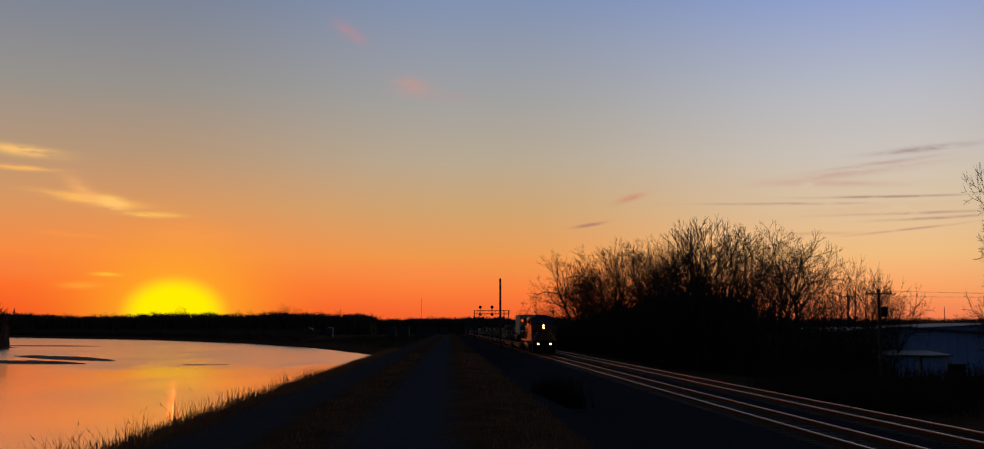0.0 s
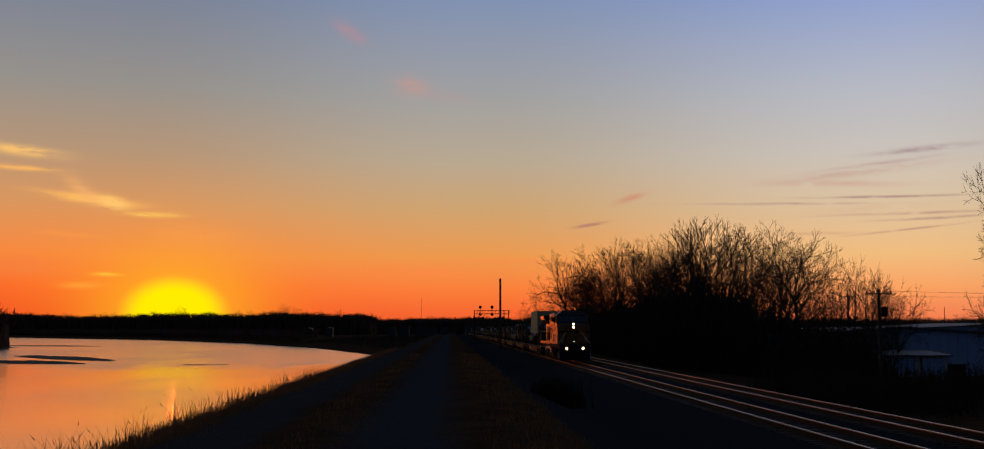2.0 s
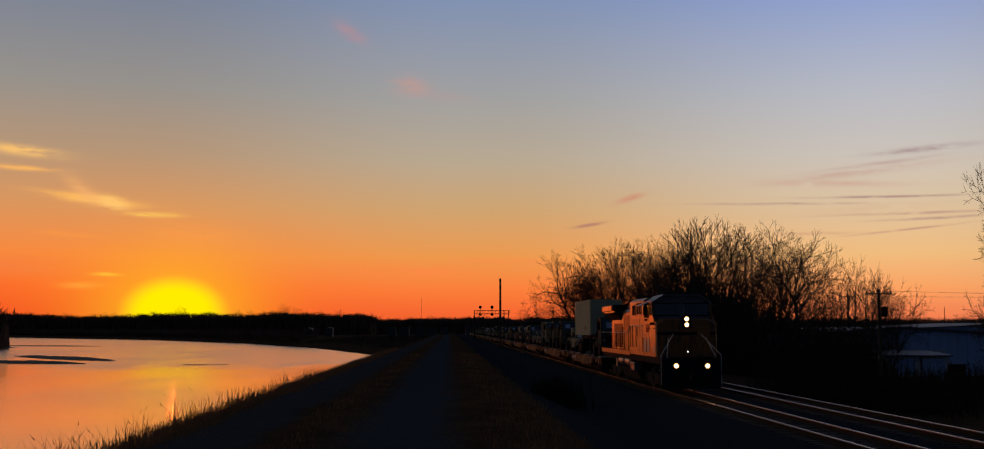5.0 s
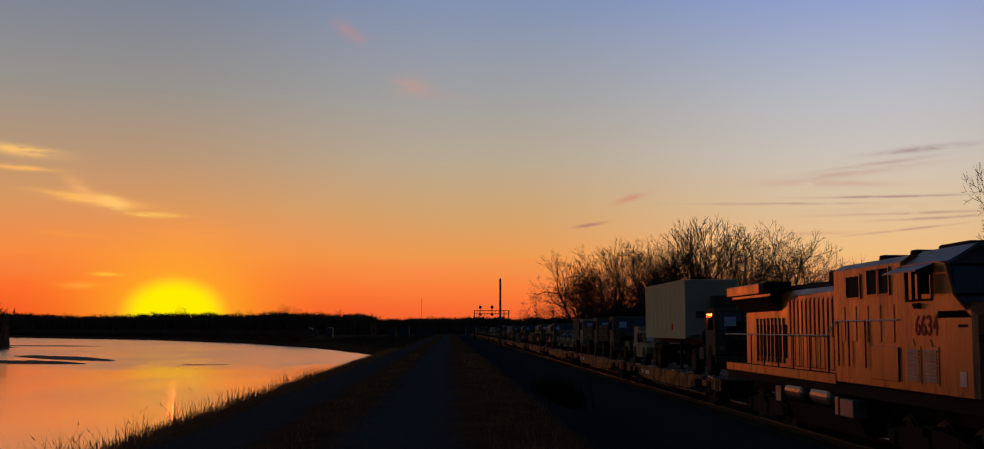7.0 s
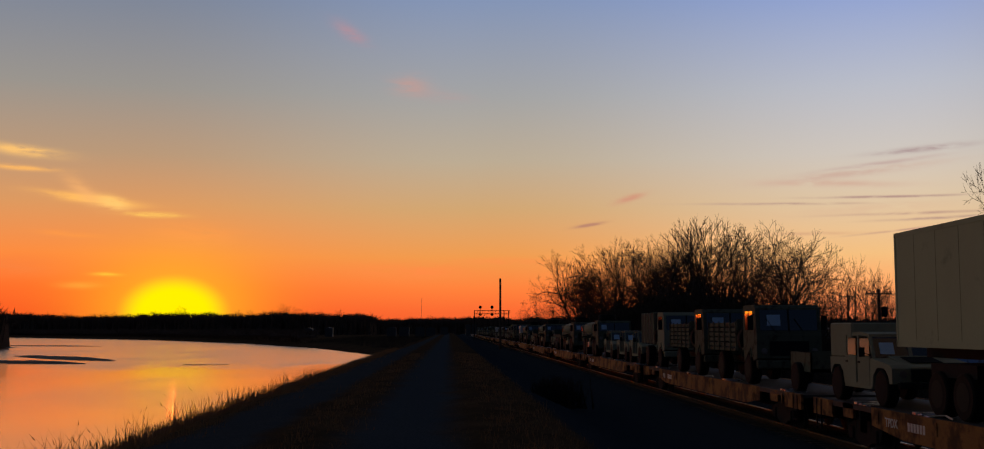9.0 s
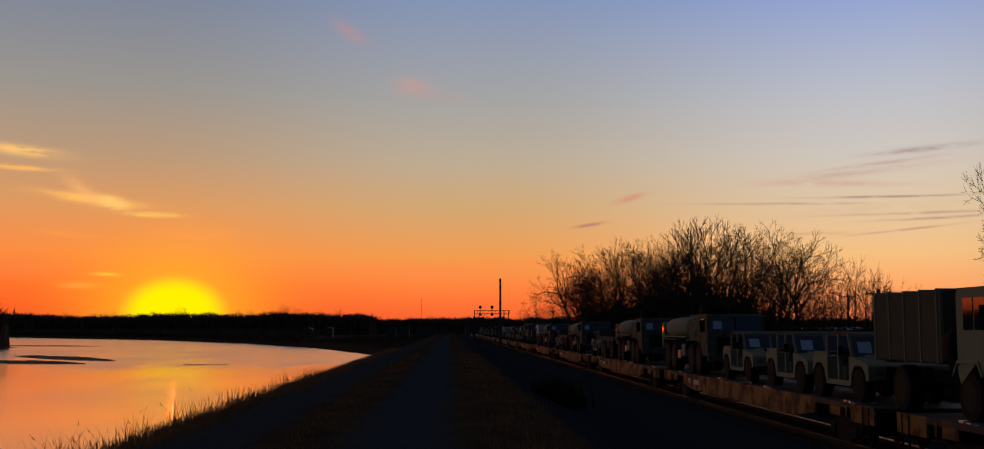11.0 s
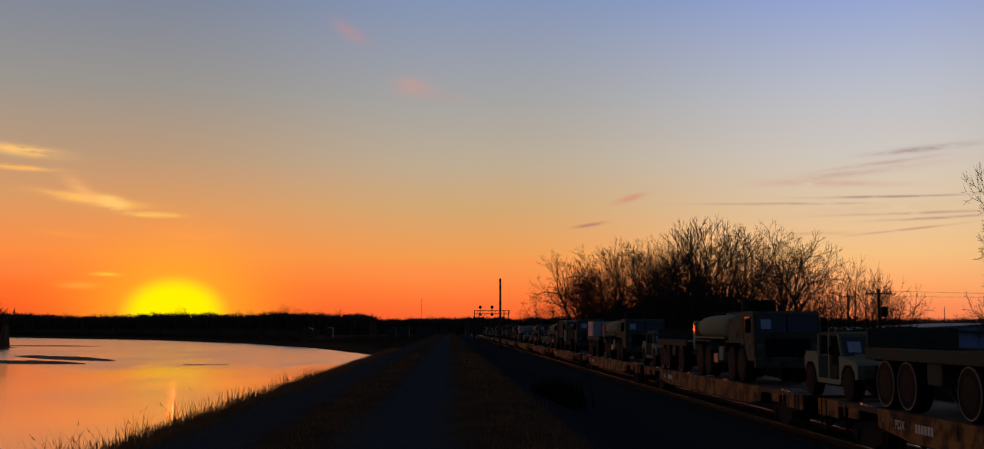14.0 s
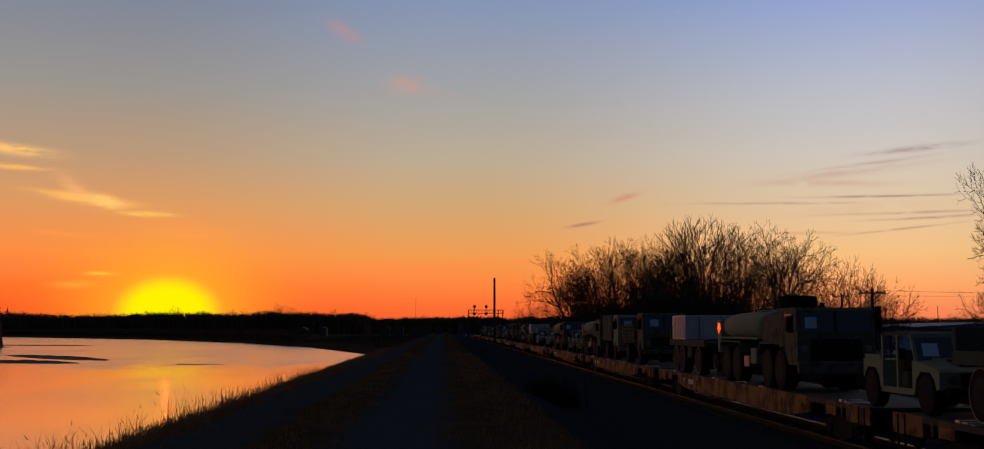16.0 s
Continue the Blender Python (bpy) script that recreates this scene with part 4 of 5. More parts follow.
def locomotive():
    t = thing("locomotive", "weathered yellow diesel freight locomotive with lit headlights", "locomotive")
    # underframe and platforms
    g = G()
    g.box(-1.45, 1.45, -1.0, 20.9, 1.42, 1.74, 0.03)
    g.box(-0.5, 0.5, -0.6, 20.7, 1.0, 1.42)
    part("underframe", g, M_DARK, t)
    g = G()
    for s in (-1, 1):
        g.box(s * 1.53 - 0.03, s * 1.53 + 0.03, 8.4, 20.6, 1.70, 1.96)
    part("side_sill", g, M_YELLOW, t, "yellow side sill along the walkway")
    g = G()
    for s in (-1, 1):
        g.box(min(s * 0.98, s * 1.5), max(s * 0.98, s * 1.5), 8.4, 20.85, 1.88, 1.93)
    g.box(-1.5, 1.5, -1.0, 0.0, 1.74, 1.80)
    g.box(-1.5, 1.5, 19.6, 20.9, 1.88, 1.94)
    part("walkway", g, M_DARK, t)
    # wide nose and cab in one welded shell
    prof = [(-1.56, 1.78), (1.56, 1.78), (1.56, 3.55), (1.16, 3.72), (-1.16, 3.72), (-1.56, 3.55)]
    g = G()
    front = [(-1.50, 1.78), (1.50, 1.78), (1.50, 3.42), (1.05, 3.66), (-1.05, 3.66), (-1.50, 3.42)]
    k = len(prof)
    g.add([(x, 0.0, z) for x, z in front] + [(x, 0.16, z) for x, z in prof] + [(x, 1.75, z) for x, z in prof],
          [tuple(range(k))] + [(j * k + i, (j + 1) * k + i, (j + 1) * k + (i + 1) % k, j * k + (i + 1) % k) for j in range(2) for i in range(k)])
    part("nose", g, M_YELLOW, t)
    # the cab's raked front: the side wall, with its window opening, and roof
    g = G()
    for s in (-1, 1):
        a, b = sorted((s * 1.56, s * 1.50))
        g.prism([(0.14, 3.40), (1.75, 3.40), (1.75, 4.62), (1.30, 4.55), (0.95, 3.86)], a, b, "x")      # raked side wing
        g.prism([(1.75, 1.78), (3.75, 1.78), (3.75, 3.80), (1.75, 3.80)], a, b, "x")
        g.prism([(3.45, 3.80), (3.75, 3.80), (3.75, 4.62), (3.45, 4.62)], a, b, "x")
        g.prism([(1.75, 4.50), (3.45, 4.50), (3.45, 4.62), (1.75, 4.62)], a, b, "x")
        g.prism([(1.75, 3.80), (1.98, 3.80), (1.98, 4.50), (1.75, 4.50)], a, b, "x")
    g.box(-1.5, 1.5, 3.70, 3.75, 1.78, 4.7)
    part("cab_wall", g, M_YELLOW, t)
    g = G()
    roof = [(-1.56, 4.60), (-0.92, 4.98), (0.92, 4.98), (1.56, 4.60), (1.50, 4.55), (0.88, 4.92), (-0.88, 4.92), (-1.50, 4.55)]
    g.prism(roof, 1.12, 3.9)
    g.prism([(-1.5, 3.70), (1.5, 3.70), (1.5, 4.55), (0.9, 4.92), (-0.9, 4.92), (-1.5, 4.55)], 1.35, 1.40)
    part("cab_roof", g, M_GREY, t, "grey cab roof with sloped edges")
    for s in (-1, 1):
        a, b = sorted((s * 0.14, s * 1.38))
        part("windshield", G().box(a, b, 1.325, 1.345, 3.92, 4.50, 0.008), M_GLASS, t)
        part("windshield_frame", G().box(a - 0.05, b + 0.05, 1.33, 1.352, 3.86, 3.92).box(a - 0.05, b + 0.05, 1.33, 1.352, 4.5, 4.56), M_DARK, t)
        x = s * 1.545
        part("side_window", G().box(min(x, x - s * 0.02), max(x, x - s * 0.02), 2.0, 3.43, 3.82, 4.49), M_GLASS, t)
        fr = G()
        for y0, y1, z0, z1 in ((1.98, 3.45, 3.78, 3.83), (1.98, 3.45, 4.47, 4.52), (1.98, 2.04, 3.8, 4.5), (3.39, 3.45, 3.8, 4.5), (2.68, 2.73, 3.8, 4.5), (3.02, 3.06, 3.8, 4.5)):
            fr.box(min(s * 1.54, s * 1.58), max(s * 1.54, s * 1.58), y0, y1, z0, z1)
        part("window_frame", fr, M_DARK, t)
        sh = G().prism([(s * 1.56, 4.56), (s * 1.98, 4.40), (s * 1.98, 4.43), (s * 1.56, 4.60)], 1.85, 3.75)
        part("sunshade", sh, M_GREY, t, "grey tin sunshade over the cab window")
        part("mirror", G().box(min(s * 1.6, s * 1.86), max(s * 1.6, s * 1.86), 2.02, 2.05, 3.92, 4.35, 0.01), M_DARK, t)
        part("louvre_panel", louvres(s, 1.75, 2.55), M_YELLOW, t)
        part("louvre_panel", louvres(s, 2.68, 3.48), M_YELLOW, t)
        part("access_panel", G().box(min(s * 1.555, s * 1.585), max(s * 1.555, s * 1.585), 3.95, 5.7, 1.95, 2.75, 0.012), M_YELLOW, t)
        part("nose_badge", G().box(min(s * 1.56, s * 1.575), max(s * 1.56, s * 1.575), 0.35, 0.75, 3.2, 3.26), M_DARK, t)
        part("sticker", G().box(min(s * 1.56, s * 1.568), max(s * 1.56, s * 1.568), 0.45, 0.75, 2.0, 2.3), M_WHITE, t, "small white square sticker")
        part("horn_grab", G().tube((s * 1.62, 2.6, 3.7), (s * 1.62, 2.9, 3.7), 0.03, n=6).box(min(s * 1.56, s * 1.64), max(s * 1.56, s * 1.64), 2.66, 2.84, 3.62, 3.74), M_DARK, t)
    # auxiliary cab behind, as wide as the cab, with dark grille openings
    g = G()
    aux = [(-1.54, 1.78), (1.54, 1.78), (1.54, 4.72), (1.30, 4.88), (-1.30, 4.88), (-1.54, 4.72)]
    g.prism(aux, 3.76, 8.4)
    part("auxiliary_cab", g, M_YELLOW, t)
    for s in (-1, 1):
        for y0, y1, z0, z1 in ((4.45, 5.05, 4.02, 4.62), (5.2, 5.85, 4.02, 4.62), (6.4, 7.35, 3.98, 4.52)):
            x0, x1 = sorted((s * 1.50, s * 1.548))
            part("grille", G().box(x0, x1, y0, y1, z0, z1), M_DARK, t, "dark mesh air intake")
            fr = G()
            xx0, xx1 = sorted((s * 1.545, s * 1.58))
            for a, b, c, d in ((y0 - 0.05, y1 + 0.05, z1, z1 + 0.04), (y0 - 0.05, y1 + 0.05, z0 - 0.04, z0), (y0 - 0.05, y0, z0, z1), (y1, y1 + 0.05, z0, z1)):
                fr.box(xx0, xx1, a, b, c, d)
            part("grille_frame", fr, M_YELLOW, t)
        for i in range(5):
            y = 4.2 + 0.84 * i
            part("panel_rib", G().box(min(s * 1.54, s * 1.556), max(s * 1.54, s * 1.556), y, y + 0.28, 2.85, 3.75, 0.006), M_YELLOW, t)
    part("air_conditioner", G().box(-0.7, 0.7, 2.0, 3.6, 4.98, 5.10, 0.04), M_DARK, t)
    for y in (1.5, 4.4, 6.4):
        part("roof_hatch", G().box(-0.9, 0.5, y, y + 0.35, 4.88, 5.06, 0.03), M_DARK, t)
    for x in (-0.55, -0.25, 0.2, 0.6):
        part("horn", G().tube((x, 1.3, 5.03), (x, 1.62, 5.03), 0.05, 0.03, 8), M_DARK, t)
    # long hood with its doors
    g = G()
    g.prism([(-0.96, 1.93), (0.96, 1.93), (0.96, 4.25), (0.72, 4.44), (-0.72, 4.44), (-0.96, 4.25)], 8.4, 19.9)
    part("long_hood", g, M_YELLOW, t)
    n_doors = 15
    for s in (-1, 1):
        for i in range(n_doors):
            y = 8.5 + i * 0.41
            a, b = sorted((s * 0.955, s * 1.0))
            d = part("hood_door", G().box(a, b, y, y + 0.36, 2.0, 4.12, 0.02), M_YELLOW, t)
            a, b = sorted((s * 0.99, s * 1.022))
            part("door_rib", G().box(a, b, y + 0.04, y + 0.20, 2.95, 4.05, 0.01), M_YELLOW, d)
        for i in range(8):
            y = 14.85 + i * 0.46
            a, b = sorted((s * 0.958, s * 0.99))
            part("vent_slot", G().box(a, b, y, y + 0.26, 2.25, 3.32), M_DARK, t, "dark vertical louvre")
            a, b = sorted((s * 0.96, s * 1.008))
            part("hood_rib", G().box(a, b, y + 0.28, y + 0.42, 2.05, 3.55, 0.02), M_YELLOW, t)
        # flared radiator wing
        w = G().prism([(s * 0.9, 3.72), (s * 1.50, 4.33), (s * 1.55, 4.36), (s * 1.55, 4.70), (s * 1.35, 4.76), (s * 0.6, 4.76), (s * 0.6, 3.72)], 15.4, 20.35)
        part("radiator_housing", w, M_DARK, t, "flared black radiator housing")
        a, b = sorted((s * 1.54, s * 1.575))
        part("radiator_panel", G().box(a, b, 15.9, 20.35, 4.37, 4.70, 0.015), M_YELLOW, t)
        a, b = sorted((s * 1.48, s * 1.56))
        part("radiator_edge", G().box(a, b, 14.6, 19.6, 4.25, 4.33), M_YELLOW, t)
    g = G()
    g.prism([(-0.74, 4.42), (0.74, 4.42), (0.62, 4.56), (-0.62, 4.56)], 8.5, 15.4)
    g.box(-0.75, 0.75, 9.0, 11.2, 4.50, 4.90, 0.05)
    g.box(-0.3, 0.3, 8.5, 8.9, 4.5, 4.82, 0.03)
    part("hood_roof", g, M_DARK, t, "soot-black hood roof with exhaust stack")
    # rails and posts along the walkway, built up from single rods
    for s in (-1, 1):
        x = s * 1.54
        for pts in ([(20.7, 3.0), (8.9, 3.0), (8.35, 3.38), (3.95, 3.38)],):
            for p, q in zip(pts, pts[1:]):
                part("handrail", G().tube((x + s * 0.03, p[0], p[1]), (x + s * 0.03, q[0], q[1]), 0.021, n=6), M_WHITE, t, "pale grab rail")
        for i in range(8):
            y = 9.0 + i * 1.62
            part("stanchion", G().tube((x, y, 1.75), (x, y, 3.0), 0.022, n=6), M_DARK, t)
        for y in (8.0, 7.2, 6.0):
            part("stanchion", G().tube((x + s * 0.05, y, 2.2), (x + s * 0.05, y, 3.38), 0.022, n=6), M_DARK, t)
        # front steps with their sloping rails
        for k in range(4):
            a, b = sorted((s * 1.05, s * 1.52))
            part("step", G().box(a, b, -1.02, -0.62, 0.45 + 0.36 * k, 0.50 + 0.36 * k), M_DARK, t)
        part("step_rail", G().tube((s * 1.5, -1.02, 0.45), (s * 1.5, -1.02, 1.9), 0.02, n=6).tube((s * 1.5, -1.02, 1.9), (s * 0.7, -0.12, 2.95), 0.02, n=6), M_WHITE, t)
        part("step_rail", G().tube((s * 1.2, -1.02, 1.3), (s * 1.2, -1.02, 1.9), 0.02, n=6).tube((s * 1.2, -1.02, 1.9), (s * 0.95, -0.12, 2.75), 0.02, n=6), M_WHITE, t)
        lamp = part("ditch_light", G().lathe([(0.02, 0.05), (0.03, 0.21), (0.14, 0.20), (0.2, 0.1)], (s * 0.78, -1.17, 1.38), "y", 20), M_DARK, t)
        lens = part("lens", G().lathe([(-0.02, 0.06), (-0.005, 0.15), (0.02, 0.20)], (0, 0, 0), "y", 24), M_LAMP_LOW, lamp, "glowing warm white lens")
        lens.location = (s * 0.78, -1.17, 1.38)
        # tanks and boxes slung below the walkway
        part("air_reservoir", G().lathe([(0, 0.05), (0.05, 0.2), (0.15, 0.26), (1.65, 0.26), (1.75, 0.2), (1.8, 0.05)], (s * 1.25, 9.2, 1.28), "y", 18), M_CHROME, t, "bare metal air reservoir")
        part("air_reservoir", G().lathe([(0, 0.05), (0.05, 0.2), (0.15, 0.26), (1.65, 0.26), (1.75, 0.2), (1.8, 0.05)], (s * 1.25, 11.7, 1.28), "y", 18), M_CHROME, t, "bare metal air reservoir")
        a, b = sorted((s * 1.1, s * 1.5))
        part("equipment_box", G().box(a, b, 7.3, 8.3, 0.85, 1.32, 0.02), M_GREY, t)
        part("equipment_box", G().box(a, b, 8.45, 8.7, 0.85, 1.35, 0.02), M_CHROME, t)
        part("equipment_box", G().box(a, b, 13.8, 14.4, 0.9, 1.38, 0.02), M_GREY, t)
    part("fuel_tank", G().prism([(-1.35, 0.95), (-1.1, 0.35), (1.1, 0.35), (1.35, 0.95)], 7.4, 13.6), M_DARK, t)
    part("pilot", G().prism([(-1.4, 0.25), (1.4, 0.25), (1.45, 1.1), (-1.45, 1.1)], -1.2, -1.12).box(-1.45, 1.45, -1.12, -1.0, 0.9, 1.75), M_DARK, t, "black steel snow plough")
    part("coupler", G().box(-0.14, 0.14, -1.75, -1.1, 0.72, 0.98, 0.04).box(-0.2, 0.22, -1.95, -1.65, 0.66, 1.02, 0.05), M_DARK, t)
    part("coupler", G().box(-0.14, 0.14, 20.8, 21.5, 0.72, 0.98, 0.04), M_DARK, t)
    head = part("headlight_box", G().box(-0.24, 0.24, -0.06, 0.1, 3.24, 3.86, 0.03), M_DARK, t)
    for z in (3.70, 3.41):
        lens = part("headlight", G().lathe([(-0.02, 0.05), (-0.01, 0.10), (0.015, 0.135)], (0, 0, 0), "y", 24), M_LAMP, head, "glowing warm white headlight")
        lens.location = (0, -0.075, z)
    part("step_light", G().lathe([(-0.02, 0.02), (0.0, 0.03), (0.02, 0.03)], (0.05, 0.0, 2.05), "y", 10), M_SPARK, t)
    part("nose_door", G().box(0.55, 1.2, -0.03, 0.05, 1.85, 3.3, 0.02), M_YELLOW, t)
    part("nose_stripe", G().box(-1.5, 1.5, -0.012, 0.02, 2.90, 3.05), M_DARK, t)
    lettering("6634", 0.62, t, -1.567, 2.35, 3.22, M_RED, "red road number")
    rail_bogie(t, 3.6, 3, 2.0, 0.53)
    rail_bogie(t, 16.9, 3, 2.0, 0.53)
    return t


def louvres(s, y0, y1):
    g = G()
    a, b = sorted((s * 1.555, s * 1.575))
    g.box(a, b, y0, y1, 1.95, 2.78)
    for i in range(9):
        z = 2.02 + i * 0.08
        g.prism([(s * 1.57, z), (s * 1.605, z), (s * 1.57, z + 0.06)], y0 + 0.08, y1 - 0.08)
    g.prism([(y0 + 0.3, 2.78), (y0 + 0.5, 2.78), (y0 + 0.4, 2.95)], a, b, "x")
    return g


def flatcar(length, mark=True):
    """A deep-sided flatcar with worn yellow sills; its deck at DECK over the rails."""
    t = thing("flatcar", "worn yellow railway flatcar with rust-streaked side sills", "flatcar", "flatcars of the train")
    L = length
    part("deck", G().box(-1.40, 1.40, 0, L, DECK - 0.10, DECK, 0.01), M_DECK, t, "scuffed dark steel deck")
    for s in (-1, 1):
        a, b = sorted((s * 1.36, s * 1.44))
        m = 4.6
        g = G().prism([(m, DECK + 0.02), (L - m, DECK + 0.02), (L - m, DECK - 0.42), (L - m - 2.0, DECK - 0.62), (m + 2.0, DECK - 0.62), (m, DECK - 0.42)], a, b, "x")
        part("side_sill", g, M_ORANGE, t)
        for y0, y1, d in ((0.0, 1.7, 0.44), (L - 1.7, L, 0.44), (2.5, 3.3, 0.36), (L - 3.3, L - 2.5, 0.36)):
            part("end_sill", G().box(a, b, y0, y1, DECK - d, DECK + 0.02, 0.006), M_ORANGE, t)
        part("deck_edge", G().box(a, b, 1.7, m, DECK - 0.12, DECK + 0.02), M_DECK, t)
        part("deck_edge", G().box(a, b, L - m, L - 1.7, DECK - 0.12, DECK + 0.02), M_DECK, t)
        for i in range(int(L / 3.4)):
            y = 1.9 + i * 3.4
            xa, xb = sorted((s * 1.44, s * 1.462))
            part("stake_pocket", G().box(xa, xb, y, y + 0.14, DECK - 0.36, DECK - 0.05, 0.006), M_ORANGE, t)
        for y in (0.35, L - 0.75):
            part("ladder", G().box(min(s * 1.42, s * 1.46), max(s * 1.42, s * 1.46), y, y + 0.04, 0.35, DECK).box(min(s * 1.42, s * 1.46), max(s * 1.42, s * 1.46), y + 0.4, y + 0.44, 0.35, DECK)
                 .box(min(s * 1.42, s * 1.46), max(s * 1.42, s * 1.46), y, y + 0.44, 0.42, 0.46).box(min(s * 1.42, s * 1.46), max(s * 1.42, s * 1.46), y, y + 0.44, 0.72, 0.76), M_DARK, t)
    part("centre_sill", G().prism([(0.2, DECK - 0.1), (L - 0.2, DECK - 0.1), (L - 1, 0.7), (L - 6, 0.45), (6, 0.45), (1, 0.7)], -0.35, 0.35, "x"), M_DARK, t)
    for i in range(int(L / 2.4)):
        y = 1.2 + 2.4 * i
        part("cross_bearer", G().box(-1.36, 1.36, y, y + 0.12, DECK - 0.38, DECK - 0.1), M_DARK, t)
    part("coupler", G().box(-0.14, 0.14, -0.55, 0.2, 0.72, 0.98, 0.04), M_DARK, t)
    part("coupler", G().box(-0.14, 0.14, L - 0.2, L + 0.5, 0.72, 0.98, 0.04), M_DARK, t)
    part("brake_wheel", G().lathe([(-0.02, 0.18), (0.0, 0.26), (0.02, 0.26), (0.03, 0.18)], (0.9, L - 0.03, DECK - 0.3), "y", 14), M_DARK, t)
    for y in (1.6, 9.5, 16.2, L - 4.0):
        for k in range(3):
            part("bridge_plate", G().box(-1.34, -0.75, y + 0.34 * k, y + 0.22 + 0.34 * k, DECK + 0.005, DECK + 0.03 + 0.02 * k, 0.004), M_PLATE, t, "bare metal plate lying on the deck")
    for y in (3.1, L - 3.1):
        rail_bogie(t, y, 2, 1.72, 0.42, high=DECK - 0.12)
    if mark:
        lettering("TPDX", 0.30, t, -1.447, L - 5.9, DECK - 0.28, M_WHITE, "faded white reporting mark")
        for i in range(6):
            part("number_bar", G().box(-1.446, -1.441, L - 7.0 - i * 0.17, L - 6.88 - i * 0.17, DECK - 0.38, DECK - 0.18), M_WHITE, t, "white painted number bar")
    # chains, chocks and dunnage on the deck
    rnd = random.Random(int(L * 10))
    for i in range(5):
        y, x = 2.0 + i * (L - 4) / 4.5, rnd.choice((-1.15, 1.1))
        part("deck_chain", G().tube((x, y, DECK + 0.02), (x + 0.1, y + 0.6, DECK + 0.06), 0.025, n=5).tube((x + 0.1, y + 0.6, DECK + 0.06), (x - 0.1, y + 1.1, DECK + 0.02), 0.025, n=5), M_CHROME, t, "bright tie-down chain")
    return t


def cab_truck(label, paint, length=7.2, bed="slat", axles=(1.35, 5.2)):
    """A cab-over army truck: flat-faced cab, ladder frame, and a bed or fifth wheel behind."""
    t = thing("army_truck", label, "army truck", "army vehicles on the train")
    r = 0.56
    part("chassis", G().box(-0.45, -0.35, 0.2, length, 0.72, 0.95).box(0.35, 0.45, 0.2, length, 0.72, 0.95).box(-1.1, 1.1, 0.02, 0.2, 0.55, 0.9, 0.03), M_DARK, t)
    g = G().prism([(0.0, 0.95), (0.0, 1.75), (0.16, 2.72), (0.32, 2.84), (1.75, 2.84), (1.85, 2.72), (1.85, 1.05), (1.72, 0.80), (0.9, 1.32), (0.5, 0.85)], -1.16, 1.16, "x")
    cab = part("cab", g, paint, t)
    part("windscreen", G().add([(-1.02, 0.012, 1.93), (1.02, 0.012, 1.93), (1.02, 0.126, 2.66), (-1.02, 0.126, 2.66), (-1.02, 0.10, 1.93), (1.02, 0.10, 1.93), (1.02, 0.2, 2.66), (-1.02, 0.2, 2.66)],
                                [(0, 1, 2, 3), (4, 7, 6, 5), (0, 4, 5, 1), (3, 2, 6, 7), (0, 3, 7, 4), (1, 5, 6, 2)]), M_GLASS, cab)
    part("windscreen_post", G().tube((0, 0.0, 1.9), (0, 0.115, 2.68), 0.03, n=5), M_DARK, cab)
    for x in (-0.5, 0.5):
        part("wiper", G().tube((x, -0.02, 1.9), (x - 0.3, 0.05, 2.35), 0.012, n=4), M_DARK, cab)
    part("paper_sheet", G().add([(-0.78, 0.010, 2.10), (-0.30, 0.010, 2.10), (-0.30, 0.062, 2.48), (-0.78, 0.062, 2.48)], [(0, 1, 2, 3)]), M_SKY_SHEET, cab, "pale sheet on the windscreen, tinted blue like reflected sky")
    part("grille", G().box(-0.7, 0.7, -0.03, 0.02, 1.05, 1.55, 0.01), M_DARK, cab)
    part("bumper", G().box(-1.18, 1.18, -0.14, 0.06, 0.6, 0.88, 0.03), paint, t)
    for s in (-1, 1):
        part("headlamp", G().lathe([(-0.03, 0.05), (-0.02, 0.11), (0.03, 0.11)], (s * 0.9, -0.02, 1.2), "y", 12), M_CHROME, cab)
        x0, x1 = sorted((s * 1.15, s * 1.175))
        part("side_window", G().add([(x0, 0.42, 1.95), (x0, 0.98, 1.95), (x0, 0.98, 2.62), (x0, 0.50, 2.62), (x1, 0.42, 1.95), (x1, 0.98, 1.95), (x1, 0.98, 2.62), (x1, 0.50, 2.62)],
                                    [(0, 1, 2, 3), (4, 7, 6, 5), (0, 4, 5, 1), (3, 2, 6, 7), (0, 3, 7, 4), (1, 5, 6, 2)]), M_GLASS, cab)
        part("side_window", G().box(x0, x1, 1.06, 1.5, 1.95, 2.62), M_GLASS, cab)
        part("mirror", G().box(min(s * 1.22, s * 1.42), max(s * 1.22, s * 1.42), 0.2, 0.24, 1.95, 2.45, 0.01).tube((s * 1.16, 0.3, 2.5), (s * 1.3, 0.22, 2.45), 0.02, n=5), M_DARK, cab)
        part("mudguard", G().prism([(0.72, 0.98), (0.9, 1.25), (1.8, 1.25), (2.05, 0.95), (2.05, 1.0), (1.82, 1.31), (0.86, 1.31), (0.66, 1.0)], min(s * 0.8, s * 1.2), max(s * 0.8, s * 1.2), "x"), paint, t)
